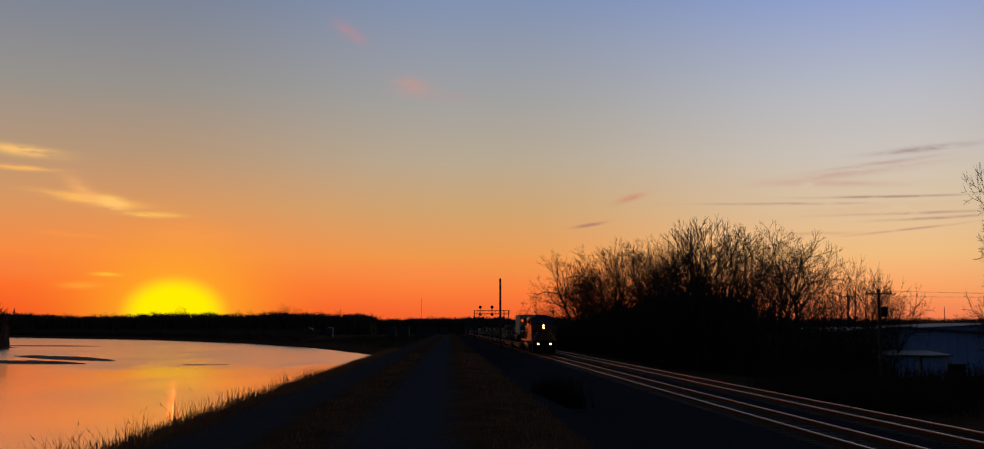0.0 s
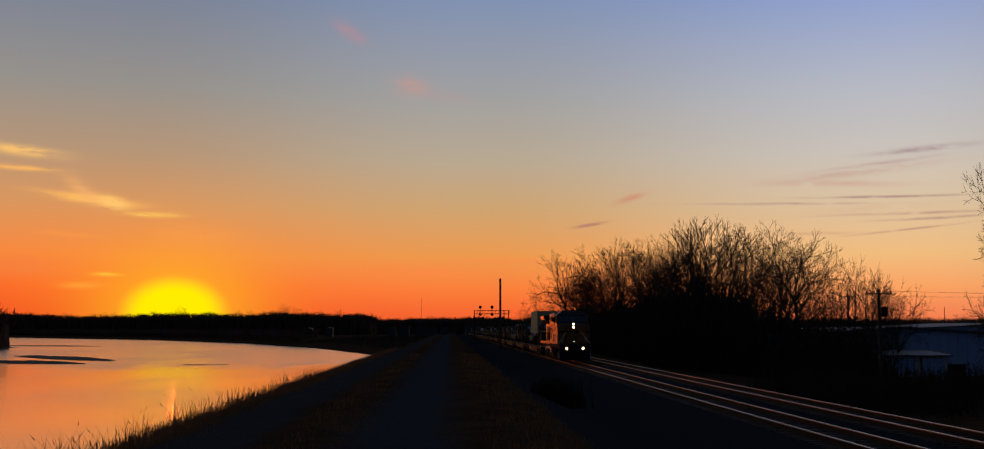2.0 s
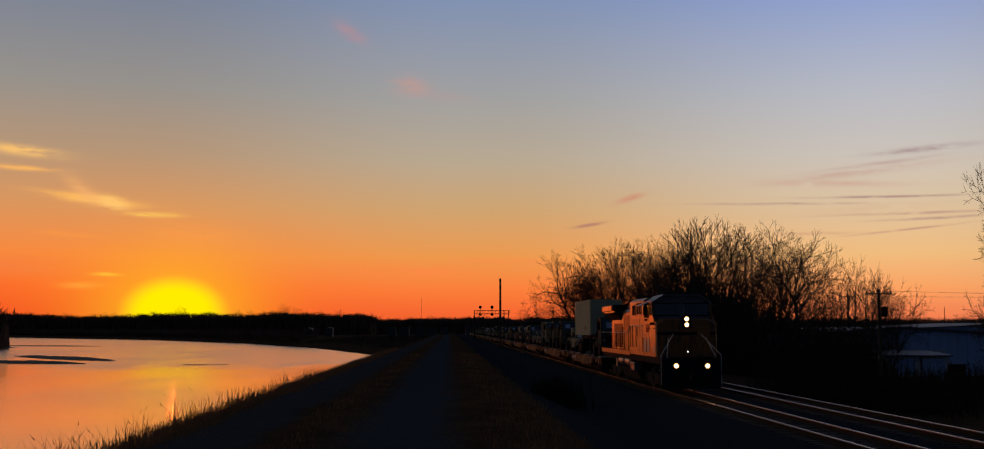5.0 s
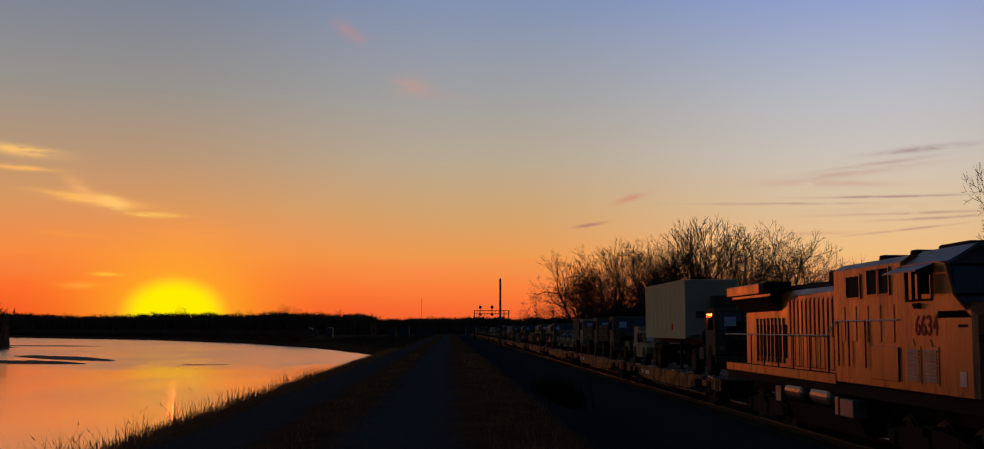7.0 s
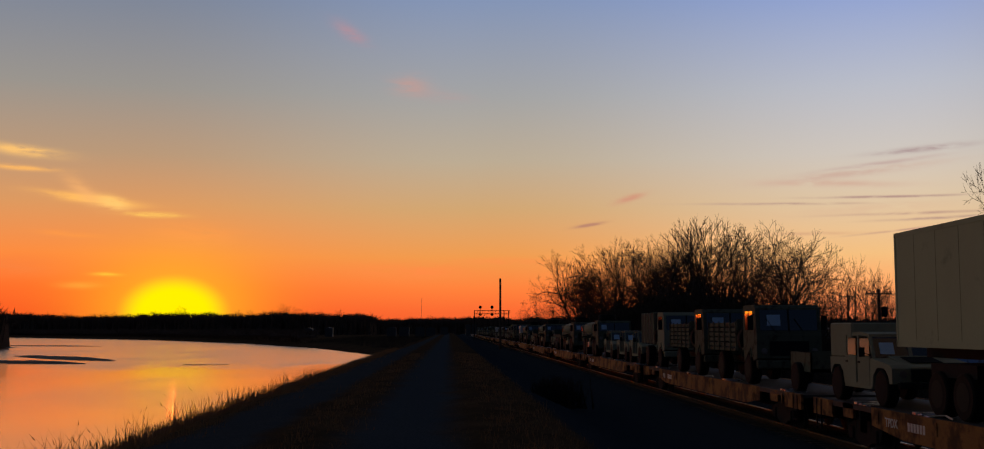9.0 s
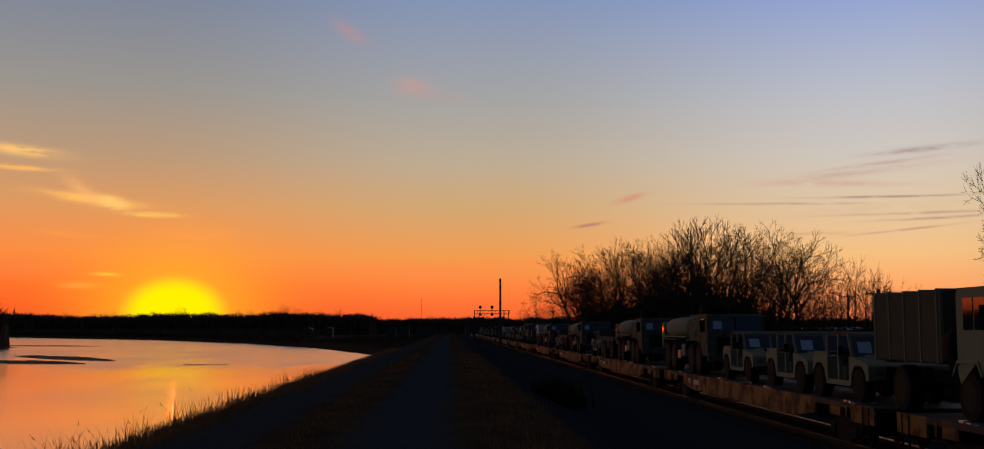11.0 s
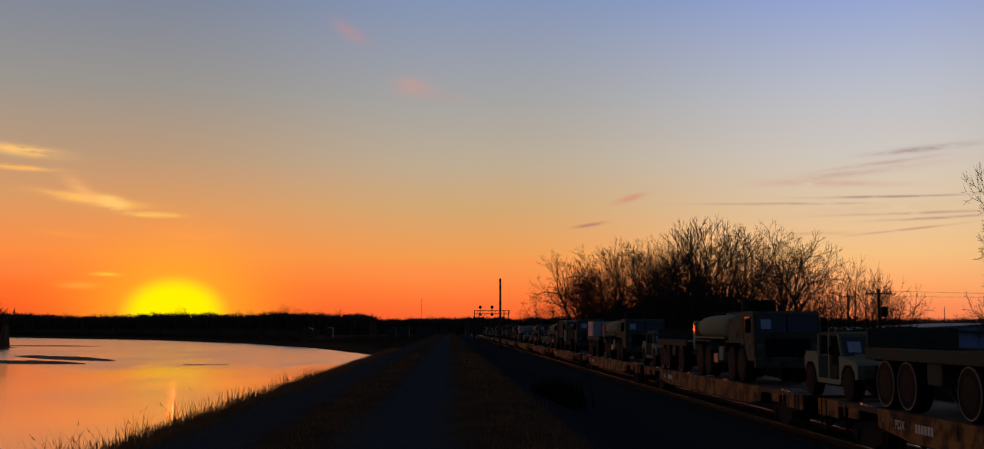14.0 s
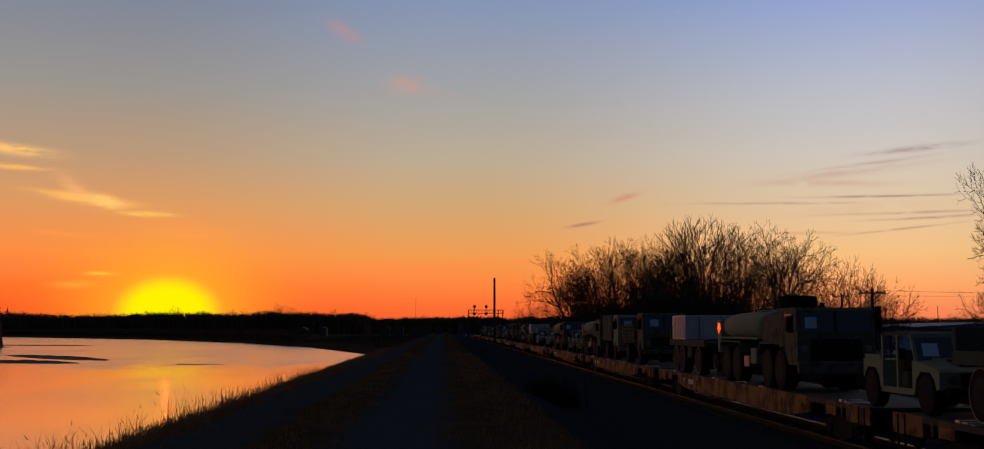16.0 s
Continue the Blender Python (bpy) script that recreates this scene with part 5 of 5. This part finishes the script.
        for y in axles:
            wheel(t, s * 0.95, y, r, 0.40, M_RIM)
    part("spare_wheel", WHEELS[(r, 0.40, M_RIM.name)][0], None, t).matrix_basis = pose(-0.7, 2.25, 1.6, 0, 0, 90)
    if bed == "slat":
        part("bed_floor", G().box(-1.2, 1.2, 2.6, length, 1.15, 1.28, 0.02), paint, t)
        for s in (-1, 1):
            for i in range(5):
                z = 1.32 + i * 0.19
                part("side_slat", G().box(min(s * 1.16, s * 1.20), max(s * 1.16, s * 1.20), 2.62, length, z, z + 0.145, 0.008), paint, t)
            for i in range(6):
                y = 2.7 + i * (length - 2.9) / 5
                part("bed_post", G().box(min(s * 1.2, s * 1.24), max(s * 1.2, s * 1.24), y, y + 0.07, 1.15, 2.28), paint, t)
        part("headboard", G().box(-1.2, 1.2, 2.6, 2.66, 1.28, 2.35, 0.01), paint, t)
        part("tailgate", G().box(-1.2, 1.2, length - 0.06, length, 1.28, 2.1, 0.01), paint, t)
    elif bed == "box":
        part("cargo_box", G().box(-1.2, 1.2, 2.5, length, 1.2, 2.85, 0.04), M_CANVAS, t, "canvas-covered cargo bed")
        for i in range(5):
            y = 2.7 + i * (length - 2.9) / 4
            part("hoop", G().box(-1.225, 1.225, y, y + 0.05, 1.2, 2.87, 0.01), paint, t)
    else:
        part("fifth_wheel", G().lathe([(0, 0.5), (0.08, 0.55), (0.12, 0.5)], (0, 4.4, 1.0), "z", 18), M_DARK, t)
        part("tool_box", G().box(-1.15, -0.6, 2.3, 3.2, 0.7, 1.2, 0.03), paint, t)
    return t


def humvee(label, paint, doors=True, back="open"):
    """A low, wide utility vehicle with a sloping bonnet."""
    t = thing("utility_vehicle", label, "army vehicle", "army vehicles on the train")
    r = 0.47
    # tub with wheel openings
    side = [(0.05, 0.62), (0.05, 1.00), (0.22, 1.08), (1.45, 1.22), (1.52, 1.22), (1.52, 0.45), (1.40, 0.45), (1.30, 0.80), (1.05, 0.98), (0.55, 0.98), (0.30, 0.80), (0.22, 0.6)]
    g = G()
    for s in (-1, 1):
        a, b = sorted((s * 0.62, s * 1.08))
        g.prism(side, a, b, "x")
    g.prism([(0.05, 0.62), (0.05, 1.02), (1.5, 1.28), (1.5, 0.62)], -0.62, 0.62, "x")
    part("bonnet", g, paint, t)
    part("bonnet_vent", G().prism([(0.5, 1.12), (1.2, 1.24), (1.2, 1.26), (0.5, 1.14)], -0.4, 0.4, "x"), M_DARK, t)
    part("grille", G().box(-0.6, 0.6, 0.0, 0.06, 0.68, 0.98, 0.01), M_DARK, t)
    part("bumper", G().box(-0.95, 0.95, -0.12, 0.04, 0.5, 0.66, 0.02), M_DARK, t)
    g = G()
    for s in (-1, 1):
        a, b = sorted((s * 1.02, s * 1.08))
        g.prism([(1.5, 0.42), (3.45, 0.42), (3.45, 0.56), (1.5, 0.56)], a, b, "x")
        back_side = [(3.30, 1.2), (3.30, 0.45), (3.45, 0.45), (3.58, 0.82), (3.82, 1.0), (4.30, 1.0), (4.52, 0.82), (4.6, 0.7), (4.62, 1.2)]
        a, b = sorted((s * 0.62, s * 1.08))
        g.prism(back_side, a, b, "x")
    g.box(-1.02, 1.02, 1.5, 3.5, 0.42, 0.52)
    g.box(-0.62, 0.62, 3.3, 4.62, 0.5, 1.2)
    part("body", g, paint, t)
    ws = G()
    for x0, x1 in ((-1.02, -0.94), (-0.05, 0.05), (0.94, 1.02)):
        ws.add([(x0, 1.46, 1.2), (x1, 1.46, 1.2), (x1, 1.72, 1.8), (x0, 1.72, 1.8), (x0, 1.53, 1.2), (x1, 1.53, 1.2), (x1, 1.79, 1.8), (x0, 1.79, 1.8)],
               [(0, 1, 2, 3), (4, 7, 6, 5), (0, 4, 5, 1), (3, 2, 6, 7), (0, 3, 7, 4), (1, 5, 6, 2)])
    ws.box(-1.02, 1.02, 1.71, 1.80, 1.76, 1.83)
    part("windscreen_frame", ws, paint, t)
    for a, b in ((-0.94, -0.05), (0.05, 0.94)):
        part("windscreen", G().add([(a, 1.475, 1.24), (b, 1.475, 1.24), (b, 1.70, 1.76), (a, 1.70, 1.76), (a, 1.50, 1.24), (b, 1.50, 1.24), (b, 1.725, 1.76), (a, 1.725, 1.76)],
                                   [(0, 1, 2, 3), (4, 7, 6, 5), (0, 4, 5, 1), (3, 2, 6, 7), (0, 3, 7, 4), (1, 5, 6, 2)]), M_GLASS, t)
    part("paper_sheet", G().add([(-0.8, 1.50, 1.32), (-0.42, 1.50, 1.32), (-0.42, 1.63, 1.62), (-0.8, 1.63, 1.62)], [(0, 1, 2, 3)]), M_SKY_SHEET, t, "pale sheet on the windscreen, tinted blue like reflected sky")
    part("roof", G().prism([(1.75, 1.78), (1.75, 1.84), (2.4, 1.90), (3.40, 1.88), (3.45, 1.80)], -1.0, 1.0, "x"), M_CANVAS if not doors else paint, t)
    for s in (-1, 1):
        for y in (2.45, 3.38):
            part("door_post", G().box(min(s * 0.98, s * 1.04), max(s * 0.98, s * 1.04), y, y + 0.09, 0.5, 1.82), paint, t)
        if doors:
            for y0, y1 in ((1.56, 2.44), (2.56, 3.36)):
                a, b = sorted((s * 1.03, s * 1.085))
                d = part("door", G().box(a, b, y0, y1, 0.5, 1.26, 0.012), paint, t)
                part("door_window", G().box(min(s * 1.0, s * 1.03), max(s * 1.0, s * 1.03), y0 + 0.14, y1 - 0.06, 1.28, 1.74), M_GLASS, d)
                part("handle", G().box(min(s * 1.085, s * 1.11), max(s * 1.085, s * 1.11), y1 - 0.2, y1 - 0.08, 1.08, 1.12), M_DARK, d)
        else:
            part("seat", G().box(min(s * 0.45, s * 0.95), max(s * 0.45, s * 0.95), 2.1, 2.45, 0.55, 0.95, 0.04).box(min(s * 0.45, s * 0.95), max(s * 0.45, s * 0.95), 2.4, 2.52, 0.9, 1.45, 0.04), M_CANVAS, t)
        part("headlamp", G().lathe([(-0.03, 0.04), (-0.02, 0.09), (0.02, 0.09)], (s * 0.8, 0.03, 0.85), "y", 12), M_CHROME, t)
        part("mirror", G().box(min(s * 1.14, s * 1.3), max(s * 1.14, s * 1.3), 1.7, 1.73, 1.25, 1.5, 0.01).tube((s * 1.02, 1.6, 1.3), (s * 1.2, 1.7, 1.35), 0.015, n=5), M_DARK, t)
        for y in (0.80, 4.10):
            wheel(t, s * 0.92, y, r, 0.32, M_DARK)
    if back == "open":
        for s in (-1, 1):
            part("cargo_side", G().box(min(s * 1.0, s * 1.05), max(s * 1.0, s * 1.05), 3.5, 4.6, 1.2, 1.32, 0.01), paint, t)
    elif back == "shelter":
        part("shelter", G().box(-1.02, 1.02, 3.0, 4.75, 1.2, 2.15, 0.04), paint, t, "boxy equipment shelter")
    else:
        part("slant_back", G().prism([(3.45, 1.2), (3.45, 1.86), (3.7, 1.86), (4.6, 1.3), (4.6, 1.2)], -1.0, 1.0, "x"), paint, t)
    return t


def tanker(label, paint, tank_paint, spare=True):
    """An eight-wheeled fuel tanker: broad flat cab, oval tank, catwalks."""
    t = thing("fuel_tanker", label, "tanker truck", "army vehicles on the train")
    r = 0.66
    part("chassis", G().box(-0.5, -0.38, 0.1, 10.0, 0.85, 1.12).box(0.38, 0.5, 0.1, 10.0, 0.85, 1.12), M_DARK, t)
    g = G().prism([(0.0, 0.85), (0.0, 1.80), (0.10, 2.52), (0.26, 2.62), (1.86, 2.62), (1.9, 2.5), (1.9, 1.35), (1.35, 1.45), (1.0, 0.85)], -1.2, 1.2, "x")
    cab = part("cab", g, paint, t)
    part("windscreen", G().add([(-1.08, -0.006, 1.86), (1.08, -0.006, 1.86), (1.08, 0.08, 2.46), (-1.08, 0.08, 2.46), (-1.08, 0.05, 1.86), (1.08, 0.05, 1.86), (1.08, 0.14, 2.46), (-1.08, 0.14, 2.46)],
                                [(0, 1, 2, 3), (4, 7, 6, 5), (0, 4, 5, 1), (3, 2, 6, 7), (0, 3, 7, 4), (1, 5, 6, 2)]), M_GLASS, cab)
    part("windscreen_post", G().tube((0, -0.01, 1.85), (0, 0.075, 2.48), 0.03, n=5), M_DARK, cab)
    part("paper_sheet", G().add([(-0.95, -0.012, 1.98), (-0.58, -0.012, 1.98), (-0.58, 0.034, 2.32), (-0.95, 0.034, 2.32)], [(0, 1, 2, 3)]), M_SKY_SHEET, cab, "pale sheet on the windscreen, tinted blue like reflected sky")
    part("grille", G().box(-0.8, 0.8, -0.03, 0.02, 1.0, 1.65, 0.01), M_DARK, cab)
    part("bumper", G().box(-1.22, 1.22, -0.2, 0.05, 0.6, 0.98, 0.04), paint, t)
    for s in (-1, 1):
        x0, x1 = sorted((s * 1.19, s * 1.215))
        part("side_window", G().box(x0, x1, 0.55, 1.25, 1.9, 2.42, 0.008), M_GLASS, cab)
        part("door_seam", G().box(min(s * 1.2, s * 1.206), max(s * 1.2, s * 1.206), 1.42, 1.45, 1.0, 2.5), M_DARK, cab)
        part("headlamp", G().lathe([(-0.03, 0.05), (-0.02, 0.12), (0.03, 0.12)], (s * 0.98, -0.01, 1.35), "y", 12), M_CHROME, cab)
        part("mirror", G().box(min(s * 1.28, s * 1.48), max(s * 1.28, s * 1.48), 0.1, 0.14, 1.85, 2.35, 0.01).tube((s * 1.2, 0.2, 2.4), (s * 1.36, 0.12, 2.35), 0.02, n=5), M_DARK, cab)
        for a, b in ((1.25, 4.25), (6.7, 9.8)):
            part("mudguard", G().prism([(a - 0.1, 1.1), (a + 0.15, 1.47), (b - 0.15, 1.47), (b + 0.1, 1.1), (b + 0.1, 1.15), (b - 0.12, 1.53), (a + 0.12, 1.53), (a - 0.1, 1.15)], min(s * 0.72, s * 1.22), max(s * 0.72, s * 1.22), "x"), paint, t)
        for y in (2.0, 3.5, 7.5, 9.0):
            wheel(t, s * 0.94, y, r, 0.44, M_RIM)
        part("storage_box", G().box(min(s * 0.7, s * 1.2), max(s * 0.7, s * 1.2), 4.7, 5.4, 0.75, 1.30, 0.03), tank_paint, t)
        part("storage_box", G().box(min(s * 0.7, s * 1.2), max(s * 0.7, s * 1.2), 5.6, 6.3, 0.62, 1.02, 0.03), M_GREY, t)
        part("catwalk", G().box(min(s * 1.0, s * 1.22), max(s * 1.0, s * 1.22), 4.4, 9.9, 1.60, 1.67, 0.01), tank_paint, t, "pale catwalk along the tank")
    part("engine_housing", G().box(-1.12, 1.12, 1.95, 4.1, 1.5, 2.42, 0.05), paint, t)
    part("exhaust_stack", G().tube((0.9, 3.9, 2.3), (0.9, 3.9, 2.85), 0.09, n=10), M_DARK, t)
    # oval tank with domed ends
    g, n = G(), 32
    rings = [(4.30, 0.80), (4.36, 0.95), (4.5, 1.0), (9.05, 1.0), (9.35, 0.97), (9.6, 0.84), (9.72, 0.62)]
    for y, k in rings:
        for i in range(n):
            w = 2 * math.pi * i / n
            c, s_ = math.cos(w), math.sin(w)
            g.v.append((1.18 * k * math.copysign(abs(c) ** 0.75, c), y, 2.06 + 0.52 * k * math.copysign(abs(s_) ** 0.8, s_)))
    g.f = [(k * n + i, k * n + (i + 1) % n, (k + 1) * n + (i + 1) % n, (k + 1) * n + i) for k in range(len(rings) - 1) for i in range(n)] + [tuple(range(n)), tuple(range((len(rings) - 1) * n, len(rings) * n))]
    tank = part("tank", g, tank_paint, t)
    for f in tank.data.polygons:
        f.use_smooth = len(f.vertices) == 4
    for y in (5.6, 7.6):
        part("manhole", G().lathe([(0, 0.32), (0.08, 0.32), (0.12, 0.26)], (0, y, 2.56), "z", 16), tank_paint, tank)
    part("hand_rail", G().tube((-0.5, 4.6, 2.66), (-0.5, 9.0, 2.66), 0.02, n=5).tube((0.5, 4.6, 2.66), (0.5, 9.0, 2.66), 0.02, n=5), M_DARK, tank)
    part("rear_cabinet", G().box(-1.2, 1.2, 9.72, 10.25, 1.05, 2.35, 0.06), tank_paint, t, "square pump cabinet")
    for s in (-1, 1):
        for y in (9.80, 10.03):
            a, b = sorted((s * 1.20, s * 1.212))
            part("warning_diamond", G().prism([(y - 0.10, 1.98), (y, 1.76), (y + 0.10, 1.98), (y, 2.20)], a, b, "x"), M_FLASH, t, "orange reflective warning diamond")
        part("tail_lamp", G().box(min(s * 0.9, s * 1.1), max(s * 0.9, s * 1.1), 10.25, 10.29, 1.1, 1.25), M_RED, t)
    if spare:
        sp = part("spare_wheel", WHEELS[(r, 0.44, M_RIM.name)][0], None, t)
        sp.matrix_basis = pose(0.0, 3.75, 2.86, 0, 90, 0)
        part("spare_cradle", G().box(-0.4, 0.4, 3.3, 4.2, 2.40, 2.64, 0.02), M_DARK, t)
    return t


def flat_trailer(label, paint):
    """A long three-axle flatrack trailer."""
    t = thing("flatrack_trailer", label, "trailer", "army vehicles on the train")
    part("frame", G().box(-0.5, -0.36, 0.0, 7.4, 0.95, 1.25).box(0.36, 0.5, 0.0, 7.4, 0.95, 1.25), M_DARK, t)
    part("bed", G().box(-1.2, 1.2, 0.1, 7.4, 1.28, 1.42, 0.02), paint, t)
    part("bulkhead", G().box(-1.2, 1.2, 7.2, 7.35, 1.42, 2.0, 0.02), paint, t)
    for s in (-1, 1):
        part("bed_rail", G().box(min(s * 1.12, s * 1.22), max(s * 1.12, s * 1.22), 0.1, 7.4, 1.2, 1.5, 0.02), paint, t)
        for y in (1.55, 4.85, 6.2):
            wheel(t, s * 0.94, y, 0.62, 0.42, M_RIM, True)
        part("tool_box", G().box(min(s * 0.7, s * 1.15), max(s * 0.7, s * 1.15), 2.9, 3.7, 0.7, 1.2, 0.03), paint, t)
    part("drawbar", G().prism([(-0.5, 0.0), (0.5, 0.0), (0.08, -1.4), (-0.08, -1.4)], 0.8, 0.92, "z"), M_DARK, t)
    return t


def van_trailer():
    t = thing("van_semitrailer", "khaki boxy van semitrailer hitched behind an army tractor", "semitrailer", "army vehicles on the train")
    L = 10.6
    box = part("van_body", G().box(-1.22, 1.22, 0, L, 1.58, 4.26, 0.03), M_KHAKI, t)
    for s in (-1, 1):
        a, b = sorted((s * 1.215, s * 1.235))
        part("bottom_rail", G().box(a, b, 0.03, L - 0.03, 1.55, 1.68), M_KHAKI, box)
        part("top_rail", G().box(a, b, 0.03, L - 0.03, 4.16, 4.27), M_KHAKI, box)
        for y in (0.02, L - 0.10):
            part("corner_post", G().box(a, b, y, y + 0.08, 1.6, 4.24), M_KHAKI, box)
        for i in range(1, 9):
            part("panel_seam", G().box(min(s * 1.219, s * 1.223), max(s * 1.219, s * 1.223), i * L / 9, i * L / 9 + 0.012, 1.7, 4.15), M_CANVAS, box)
        part("placard", G().box(min(s * 1.22, s * 1.23), max(s * 1.22, s * 1.23), 2.9, 3.3, 1.95, 2.25), M_RED, box, "small faded red placard")
        for y in (7.4, 8.7):
            wheel(t, s * 0.9, y, 0.52, 0.40, M_RIM)
        part("landing_leg", G().box(min(s * 0.7, s * 0.82), max(s * 0.7, s * 0.82), 3.2, 3.35, 0.1, 1.5).box(min(s * 0.62, s * 0.9), max(s * 0.62, s * 0.9), 3.12, 3.42, 0.0, 0.1), M_DARK, t)
    part("frame", G().box(-0.5, -0.36, 0.2, L, 1.3, 1.56).box(0.36, 0.5, 0.2, L, 1.3, 1.56).box(-1.0, 1.0, 6.9, 9.2, 0.9, 1.2), M_DARK, t)
    part("front_rack", G().box(-1.0, -0.1, -0.14, 0.0, 1.52, 1.60).box(-1.0, -0.1, -0.14, 0.0, 1.68, 1.72), M_CHROME, t, "bright connector rack")
    part("front_vent", G().box(-0.75, -0.35, -0.03, 0.0, 2.5, 2.8, 0.01), M_CANVAS, box)
    part("front_unit", G().box(-0.1, 1.0, -0.6, 0.0, 2.6, 3.5, 0.05), M_OLIVE, box, "dark air conditioning unit")
    return t


def cargo_trailer():
    t = thing("cargo_trailer", "small two-wheeled army cargo trailer", "trailer", "army vehicles on the train")
    part("tub", G().box(-0.85, 0.85, 1.0, 3.1, 0.65, 0.75).box(-0.9, -0.85, 1.0, 3.1, 0.65, 1.25).box(0.85, 0.9, 1.0, 3.1, 0.65, 1.25).box(-0.9, 0.9, 1.0, 1.05, 0.65, 1.3).box(-0.9, 0.9, 3.05, 3.1, 0.65, 1.25), M_CAMO, t)
    part("drawbar", G().prism([(-0.6, 1.0), (0.6, 1.0), (0.06, -0.3), (-0.06, -0.3)], 0.52, 0.62, "z"), M_DARK, t)
    part("prop_leg", G().tube((0, 0.1, 0.0), (0, 0.1, 0.6), 0.04, n=6), M_DARK, t)
    for s in (-1, 1):
        wheel(t, s * 0.92, 2.1, 0.47, 0.30, M_DARK)
    return t


def crate_box():
    t = thing("shipping_box", "pale steel shipping box resting on a flatrack trailer", "container", "army vehicles on the train")
    b = part("box_body", G().box(-1.15, 1.15, 0, 2.8, 0.06, 1.16, 0.03), M_WHITE, t)
    for s in (-1, 1):
        for i in range(7):
            y = 0.2 + i * 0.36
            part("corrugation", G().box(min(s * 1.15, s * 1.175), max(s * 1.15, s * 1.175), y, y + 0.18, 0.15, 1.08), M_WHITE, b)
        part("skid", G().box(min(s * 0.75, s * 1.05), max(s * 0.75, s * 1.05), 0, 2.8, 0, 0.06), M_DARK, t)
        part("door_bar", G().tube((s * 0.5, -0.03, 0.12), (s * 0.5, -0.03, 1.1), 0.025, n=6), M_GREY, b)
    return t


# the blue puts the sky's reflection on the windscreens into the sheets' colour
M_SKY_SHEET = mat("reflection_blue_paper", (0.50, 0.68, 0.86), 0.6, var=0.06)
HERE = Matrix.Identity(4)


def copies(model, spots, z=DECK):
    """The model rides at the first place, copies of it at the others."""
    for i, u in enumerate(spots):
        ride(model if i == 0 else copy_thing(model, HERE), u, z)


ride(locomotive(), 0.0)
CAR, PITCH, JOINT = 28.0, 29.45, 46.6
ride(flatcar(24.0), 22.15)
copies(flatcar(CAR), [JOINT + 0.72 + PITCH * i for i in range(17)], 0.0)

copies(cab_truck("dark blue-green army tractor unit with reflecting windows", M_OLIVE, 6.0, "tractor", (1.35, 4.3)), [24.1, 330.0])
ride(van_trailer(), 29.7, DECK)
copies(humvee("tan army utility vehicle with closed doors", M_TAN, True, "shelter"), [41.0, 268.0, 345.0, 412.0])
ride(cargo_trailer(), 47.0, DECK)
copies(cab_truck("olive army cargo truck with slatted wooden bed sides", M_CAMO, 7.4, "slat", (1.35, 5.4)), [53.2, 61.6, 199.0, 300.0, 309.0, 352.0, 420.0])
copies(cab_truck("tan army truck with a canvas-covered bed", M_TAN, 6.6, "box", (1.35, 5.0)), [70.7, 208.0, 318.0, 362.0, 450.0])
copies(humvee("tan army utility vehicle with doors removed", M_TAN, False, "open"), [78.0, 83.1, 89.4, 131.9, 161.8, 227.0, 233.0, 255.0, 282.0, 371.0, 395.0, 440.0, 468.0])
copies(tanker("camouflaged fuel tanker truck with a spare wheel on top", M_CAMO, M_TAN, True), [96.2, 112.6, 141.9, 171.6, 216.0, 240.0, 288.0, 378.0, 401.0, 456.0])
copies(flat_trailer("low dark flatrack trailer on three axles", M_OLIVE), [123.6, 153.5, 184.0, 275.0, 428.0])
copies(crate_box(), [188.2, 279.2, 432.2], DECK + 1.42)


# ---- the train's run ----
NOSE_AT, SPEED = 146.4, 17.7


def motions():
    for ob, u, z in TRAIN:
        walk(ob, [(0.0, pose(TRACK_1, NOSE_AT + u, z)), (8.0, pose(TRACK_1, NOSE_AT + u - 8 * SPEED, z)), (16.0, pose(TRACK_1, NOSE_AT + u - 16 * SPEED, z))])


motions()
